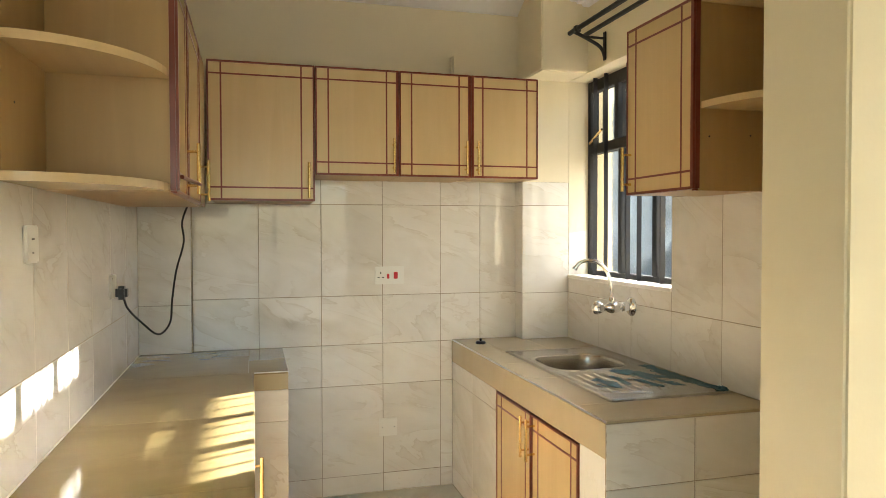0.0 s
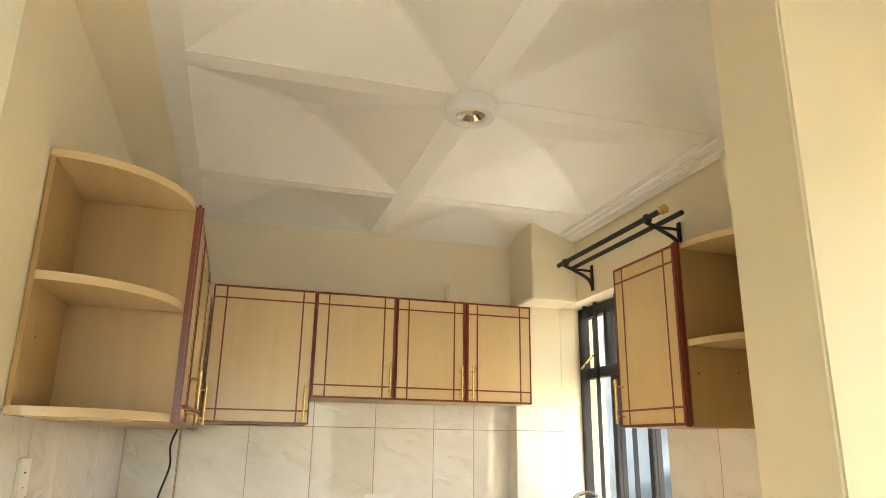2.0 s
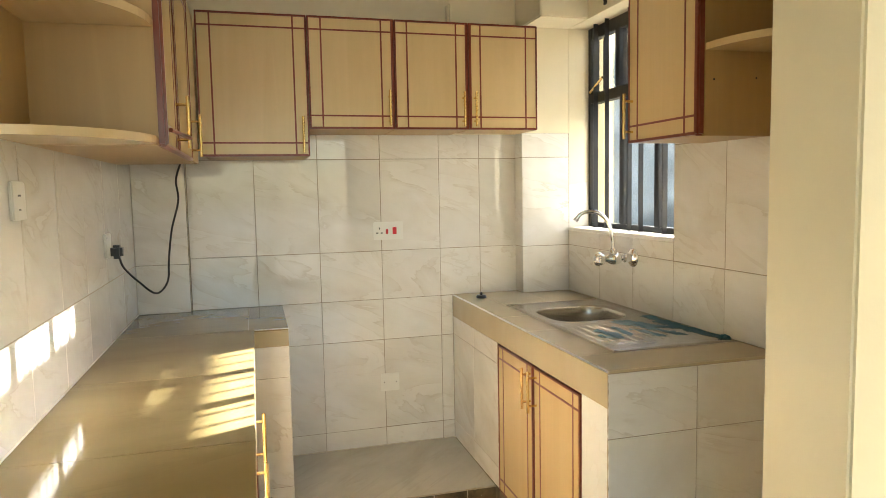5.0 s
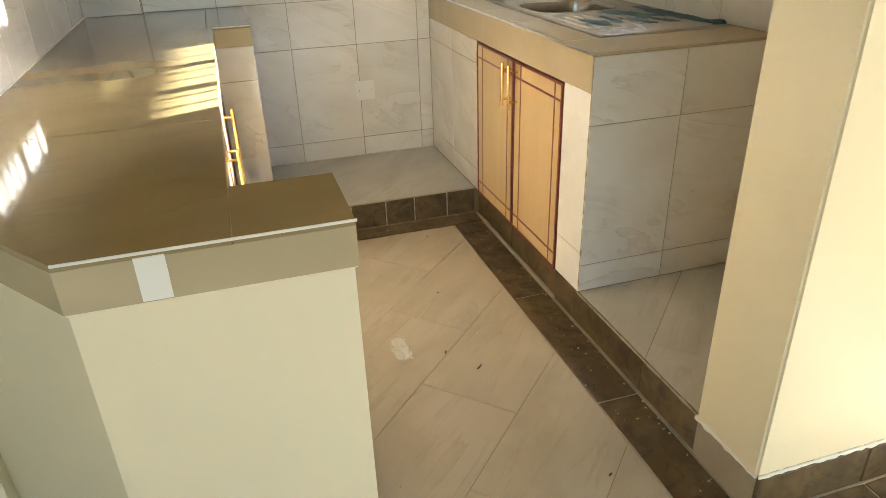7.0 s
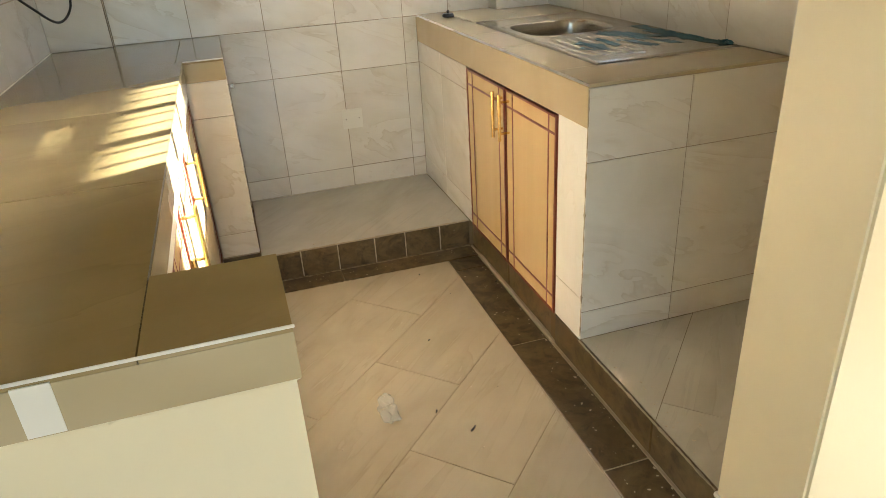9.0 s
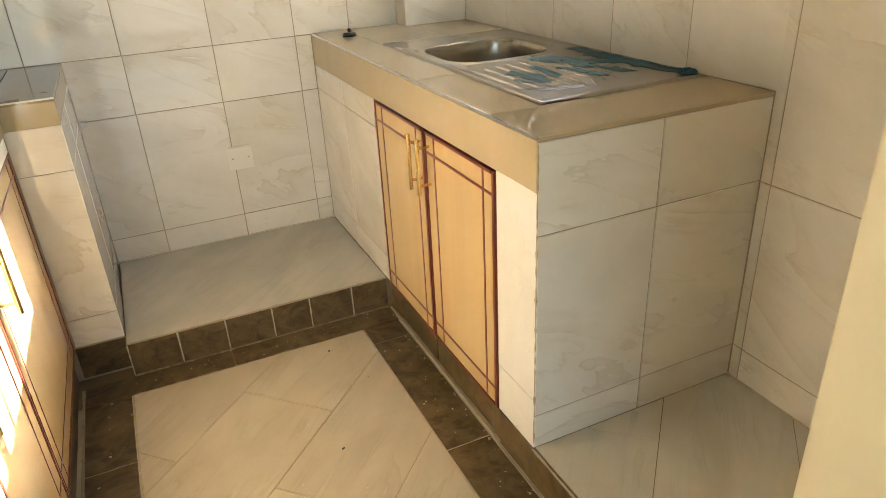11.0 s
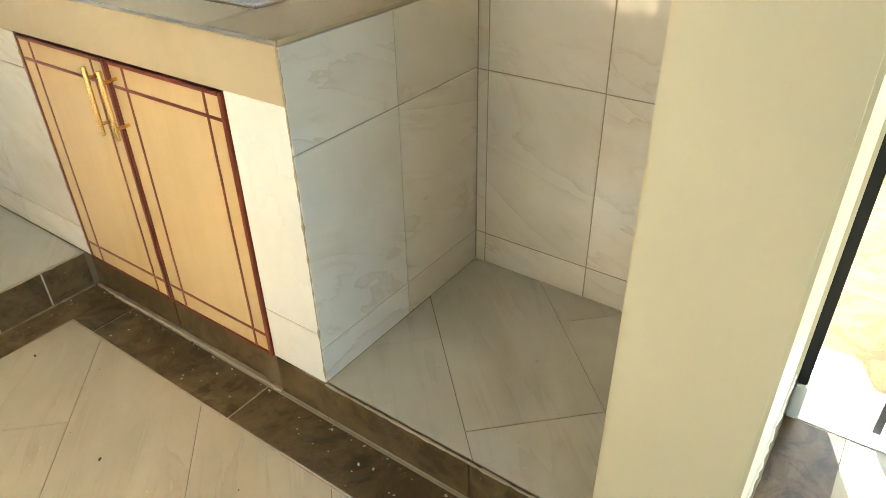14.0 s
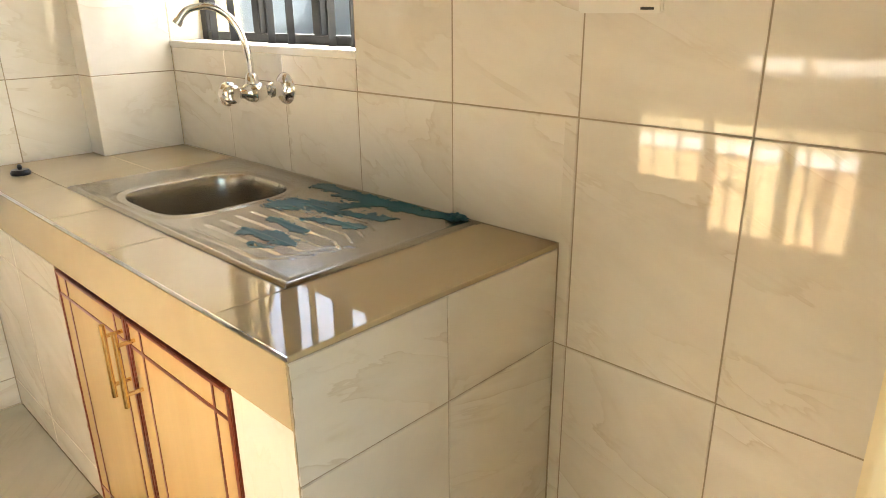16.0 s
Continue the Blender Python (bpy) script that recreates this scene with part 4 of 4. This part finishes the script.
def crumbs(name, label, mat, spots, seed):
    """Loose bits of mortar and paint scattered along lines: spots of (from, to, spread, count)."""
    rnd = random.Random(seed)
    bm = bmesh.new()
    for a, b, spread, count in spots:
        for _ in range(count):
            t, r = rnd.random(), 0.0008 + 0.0026 * rnd.random() ** 2
            c = Vector(a).lerp(Vector(b), t) + Vector((rnd.gauss(0, spread), rnd.gauss(0, spread), 0))
            ret = bmesh.ops.create_icosphere(bm, subdivisions=1, radius=r)
            turn = rnd.uniform(0, 6.3)
            for v in ret["verts"]:
                k = rnd.uniform(0.6, 1.3)
                x, y = v.co.x * 1.6 * k, v.co.y * k
                v.co = c + Vector((x * math.cos(turn) - y * math.sin(turn), x * math.sin(turn) + y * math.cos(turn), max(-0.0005, v.co.z * 0.5 * k + r * 0.3)))
    return tagged(part(name, bm, mat), label, "crumbs", kind="stuff")


crumbs("mortar_crumbs", "pale mortar crumbs scattered on the dark floor border", PALE, [
    ((1.12, 1.25, 0.003), (1.12, 3.05, 0.003), 0.030, 55), ((1.175, 1.36, 0.003), (1.175, 3.08, 0.003), 0.006, 70),
    ((0.27, 1.70, 0.003), (0.27, 3.0, 0.003), 0.030, 40), ((0.35, 3.08, 0.003), (1.15, 3.08, 0.003), 0.022, 50), ((0.5, 1.5, 0.0), (0.95, 2.9, 0.0), 0.14, 20)], 3)
crumbs("mortar_crumbs", "pale mortar crumbs on the grey platform tiles", PALE, [
    ((1.23, 1.58, ZP), (1.23, 2.15, ZP), 0.012, 25), ((1.45, 1.62, ZP), (1.5, 2.1, ZP), 0.12, 22), ((0.4, 3.16, ZP), (1.15, 3.16, ZP), 0.012, 16)], 5)
crumbs("dark_grit", "dark grit scattered on the floor tiles", BLACKP, [
    ((0.45, 1.4, 0.0), (1.0, 2.9, 0.0), 0.16, 14)], 7)

# ---- tiles of walls, platforms and floor ----
ROWS_Z = [0.21, 0.657, 1.10, 1.547, 1.668]
tiles(north, (0, YB + T, 0), (1, 0, 0), (0, 0, 1), [0.344, 0.53, 0.831, 1.128, SX], [ZP] + ROWS_Z[:2] + [0.86], TILE)
tiles(north, (0, YB + T, 0), (1, 0, 0), (0, 0, 1), [-0.058, 0.237, 0.53, 0.831, 1.128, 1.34, 1.54], [0.86] + ROWS_Z[2:], TILE)
tiles(pilaster, (0, YB - 0.03, 0), (1, 0, 0), (0, 0, 1), [XL, -0.060], [0.86, 1.08, 1.53], TILE)
tiles(column, (0, 3.65 + T, 0), (1, 0, 0), (0, 0, 1), [1.534, XR], [ZC, 1.10, 1.547, 1.668], TILE)
tiles(column, (1.54, 0, 0), (0, -1, 0), (0, 0, 1), [-YB, -3.65], [ZC, 1.10, 1.547, 1.668], TILE)
tiles(column, (0, 3.65 + T, 0), (1, 0, 0), (0, 0, 1), [XR, 1.895], [1.19, 1.547, 1.668], TILE)
EAST_Y = [-YB, -3.65, -3.33, -3.04, -2.745, -2.445, -2.146, -1.85, -1.551]
tiles(east, (XR + T, 0, 0), (0, -1, 0), (0, 0, 1), EAST_Y[1:5], [ZC, 1.10, WZ0 - 0.012], TILE)
tiles(east, (XR + T, 0, 0), (0, -1, 0), (0, 0, 1), EAST_Y[4:7], [ZC] + ROWS_Z[2:], TILE)
tiles(east, (XR + T, 0, 0), (0, -1, 0), (0, 0, 1), [-2.175] + EAST_Y[6:], [ZP] + ROWS_Z, TILE, skip=lambda a, b, c, d: a < -2.16 and c > 0.8)
tiles(west, (XL - T, 0, 0), (0, 1, 0), (0, 0, 1), [1.66, 1.92, 2.22, 2.52, 2.82, 3.12, 3.42, YB - 0.03], [0.86, 1.08, 1.53], TILE)
tiles(plat, (0, 0, ZP - 0.006), (1, 0, 0), (0, 1, 0), [0.346, SX], [3.131, YB], GREYT)


def clip(poly, axis, value, keep_below):
    out = []
    for a, b in zip(poly, poly[1:] + poly[:1]):
        ina, inb = (a[axis] <= value) == keep_below, (b[axis] <= value) == keep_below
        if ina:
            out.append(a)
        if ina != inb:
            t = (value - a[axis]) / (b[axis] - a[axis])
            out.append((a[0] + t * (b[0] - a[0]), a[1] + t * (b[1] - a[1])))
    return out


def diagonal_tiles(parent, mat, x0, x1, y0, y1, top, c0, skip=None, w=0.296, length=0.60, gap=0.0018):
    """Running bond at 45 degrees, cut to the rectangle."""
    r2 = math.sqrt(2)
    for i in range(-14, 20):
        for j in range(-12, 16):
            a = c0 / r2 + i * w
            b = 2.67 / r2 + (j + 0.5 * i) * length
            quad = [(b + db, a + da) for db, da in ((gap / 2, gap / 2), (length - gap / 2, gap / 2), (length - gap / 2, w - gap / 2), (gap / 2, w - gap / 2))]
            poly = [((s - c) / r2, (s + c) / r2) for s, c in quad]
            for axis, value, below in ((0, x0, False), (0, x1, True), (1, y0, False), (1, y1, True)):
                poly = clip(poly, axis, value, below) if poly else poly
            if len(poly) < 3:
                continue
            far_x, near_x, high = max(p[0] for p in poly), min(p[0] for p in poly), min(p[1] for p in poly)
            cx, cy = sum(p[0] for p in poly) / len(poly), sum(p[1] for p in poly) / len(poly)
            if skip and skip(near_x, far_x, high):
                continue
            bm = prism(bmesh.new(), [(x - cx, y - cy) for x, y in poly], -0.004, 0.0)
            ob = new("tile", finish("tile", bm, mat))
            ob.parent = parent
            ob.location = (cx, cy, top + random.uniform(-0.0004, 0.0004))


diagonal_tiles(plat, GREYT, SX + T, XR, 1.552, SY, ZP, 0.60)
diagonal_tiles(floor, FLOORT, -2.79, 1.99, -1.2, 3.03, 0.0, 0.995, skip=lambda x0, x1, y: y > 1.56 and (x1 < 0.2 or x0 > 1.2))
for o, us, vs in (((0, 0, -0.003), [1.057, 1.186], [1.205, 1.795, 2.38, 2.93, 3.03]), ((0, 0, -0.003), [0.20, 0.332], [1.645, 2.13, 2.722, 3.03]),
                  ((0, 0, -0.003), [0.20, 0.635, 1.186], [3.03, 3.13]), ((0, 0, -0.003), [0.376, 0.494], [1.205, 1.64]),
                  ((0, 0, -0.003), [1.189, 1.50, 1.79], [1.205, 1.338])):
    tiles(floor, o, (1, 0, 0), (0, 1, 0), us, vs, DARK, "border_tile", gap=0.005)
tiles(plat, (0, 3.13 + T, 0), (1, 0, 0), (0, 0, 1), [0.346, 0.492, 0.637, 0.786, 0.912, 1.059, SX], [0.004, ZP - 0.002], DARK, "riser_tile", gap=0.005)
tiles(plat, (SX + T, 0, 0), (0, -1, 0), (0, 0, 1), [-2.338, -1.80, -1.335], [0.004, ZP - 0.002], DARK, "riser_tile", gap=0.005)
tiles(plat, (SX + 0.018, 0, 0), (0, -1, 0), (0, 0, 1), [-3.13, -2.74, -2.34], [0.004, ZP - 0.008], DARK, "riser_tile", gap=0.005)
tiles(plat, (0, 1.343, 0), (1, 0, 0), (0, 0, 1), [1.184, 1.49, 1.79], [0.004, ZP - 0.002], DARK, "riser_tile", gap=0.005)
tiles(lc, (0, 3.185 + T, 0), (1, 0, 0), (0, 0, 1), [0.20, 0.346], [0.004, ZP - 0.002], DARK, "riser_tile", gap=0.005)

tiles(patio, (0, 0, -0.010), (1, 0, 0), (0, 1, 0), [1.995, 2.395, 2.795, 3.195, 3.595, 3.995, 4.29], [-0.9, -0.5, -0.1, 0.3, 0.7, 1.1, 1.5, 1.9], TAN, "paving_tile")


def bead(parent, a, b, w, h, mat, seed, label="rough mortar line"):
    """An uneven smear of mortar along a joint from a to b."""
    a, b = Vector(a), Vector(b)
    n = max(6, int((b - a).length / 0.012))
    bm = bmesh.new()
    d = (b - a).normalized()
    side = d.cross(Vector((0, 0, 1))).normalized() if abs(d.z) < 0.9 else Vector((1, 0, 0))
    rows = []
    for i in range(n + 1):
        p = a.lerp(b, i / n)
        k = 0.55 + 0.9 * abs(noise.noise(Vector((i * 0.33, seed, 0)))) + 0.5 * noise.noise(Vector((i * 1.3, seed, 5)))
        k = max(0.25, k)
        s = side * w * k
        u = d.cross(side).normalized() * h * k
        rows.append([bm.verts.new(p + q) for q in (s, s * 0.6 + u, -s * 0.6 + u, -s, -s * 0.6 - u, s * 0.6 - u)])
    for r, q in zip(rows, rows[1:]):
        for i in range(6):
            bm.faces.new((r[i], r[(i + 1) % 6], q[(i + 1) % 6], q[i]))
    bm.faces.new(rows[0])
    bm.faces.new(rows[-1][::-1])
    return part("mortar_line", bm, mat, parent, label)


bead(plat, (0.345, 3.128, 0.001), (1.186, 3.128, 0.001), 0.007, 0.004, MORTAR, 1)
bead(plat, (0.345, 3.131, 0.117), (1.186, 3.131, 0.117), 0.005, 0.003, MORTAR, 2)
bead(plat, (1.187, 1.34, 0.001), (1.187, 2.34, 0.001), 0.006, 0.004, MORTAR, 3)
bead(plat, (1.187, 1.56, 0.117), (1.187, 2.175, 0.117), 0.005, 0.003, MORTAR, 4)
bead(plat, (1.193, 2.34, 0.004), (1.193, 3.12, 0.004), 0.008, 0.007, MORTAR, 5)
bead(plat, (1.181, 1.345, 0.119), (1.181, 1.55, 0.119), 0.006, 0.006, PLASTER, 6)
bead(plat, (1.185, 1.341, 0.119), (1.79, 1.341, 0.119), 0.005, 0.006, PLASTER, 7)
bead(plat, (1.185, 1.337, 0.001), (1.79, 1.337, 0.001), 0.005, 0.004, MORTAR, 8)
bead(floor, (0.200, 1.65, 0.002), (0.200, 3.12, 0.002), 0.006, 0.004, MORTAR, 9)
bead(floor, (0.333, 1.65, -0.001), (0.333, 3.03, -0.001), 0.005, 0.0025, MORTAR, 10)
bead(floor, (1.056, 1.22, -0.001), (1.056, 3.03, -0.001), 0.004, 0.0025, MORTAR, 11)
bead(floor, (0.335, 3.03, -0.001), (1.056, 3.03, -0.001), 0.004, 0.0025, MORTAR, 12)
bead(lc, (-0.004, 1.358, 0.787), (0.374, 1.358, 0.787), 0.004, 0.006, CREAM, 13, "ragged paint line")
bead(lc, (0.373, 1.358, 0.787), (0.373, 1.544, 0.787), 0.004, 0.005, CREAM, 14, "ragged paint line")
bead(sc, (1.1925, 2.178, 0.13), (1.1925, 2.178, 0.85), 0.003, 0.003, MORTAR, 15)
bead(sc, (1.193, 3.096, 0.13), (1.193, 3.096, 0.75), 0.006, 0.004, MORTAR, 16)
bead(sc, (1.193, 2.18, 0.751), (1.193, 2.335, 0.751), 0.004, 0.004, PLASTER, 17)
bead(sc, (1.788, 2.178, 0.13), (1.788, 2.178, 0.85), 0.003, 0.003, MORTAR, 18)
bead(sc, (1.20, 2.178, 0.119), (1.785, 2.178, 0.119), 0.003, 0.002, MORTAR, 19)
bead(lc, (XL + 0.002, 1.8, 0.861), (XL + 0.002, 3.72, 0.861), 0.003, 0.002, PLASTER, 20)

# pale mortar in the upright joints of the platform's risers
for _i, _x in enumerate((0.346, 0.492, 0.637, 0.786, 0.912, 1.059)):
    bead(plat, (_x, 3.129, 0.006), (_x, 3.129, 0.112), 0.003, 0.001, PALE, 40 + _i)
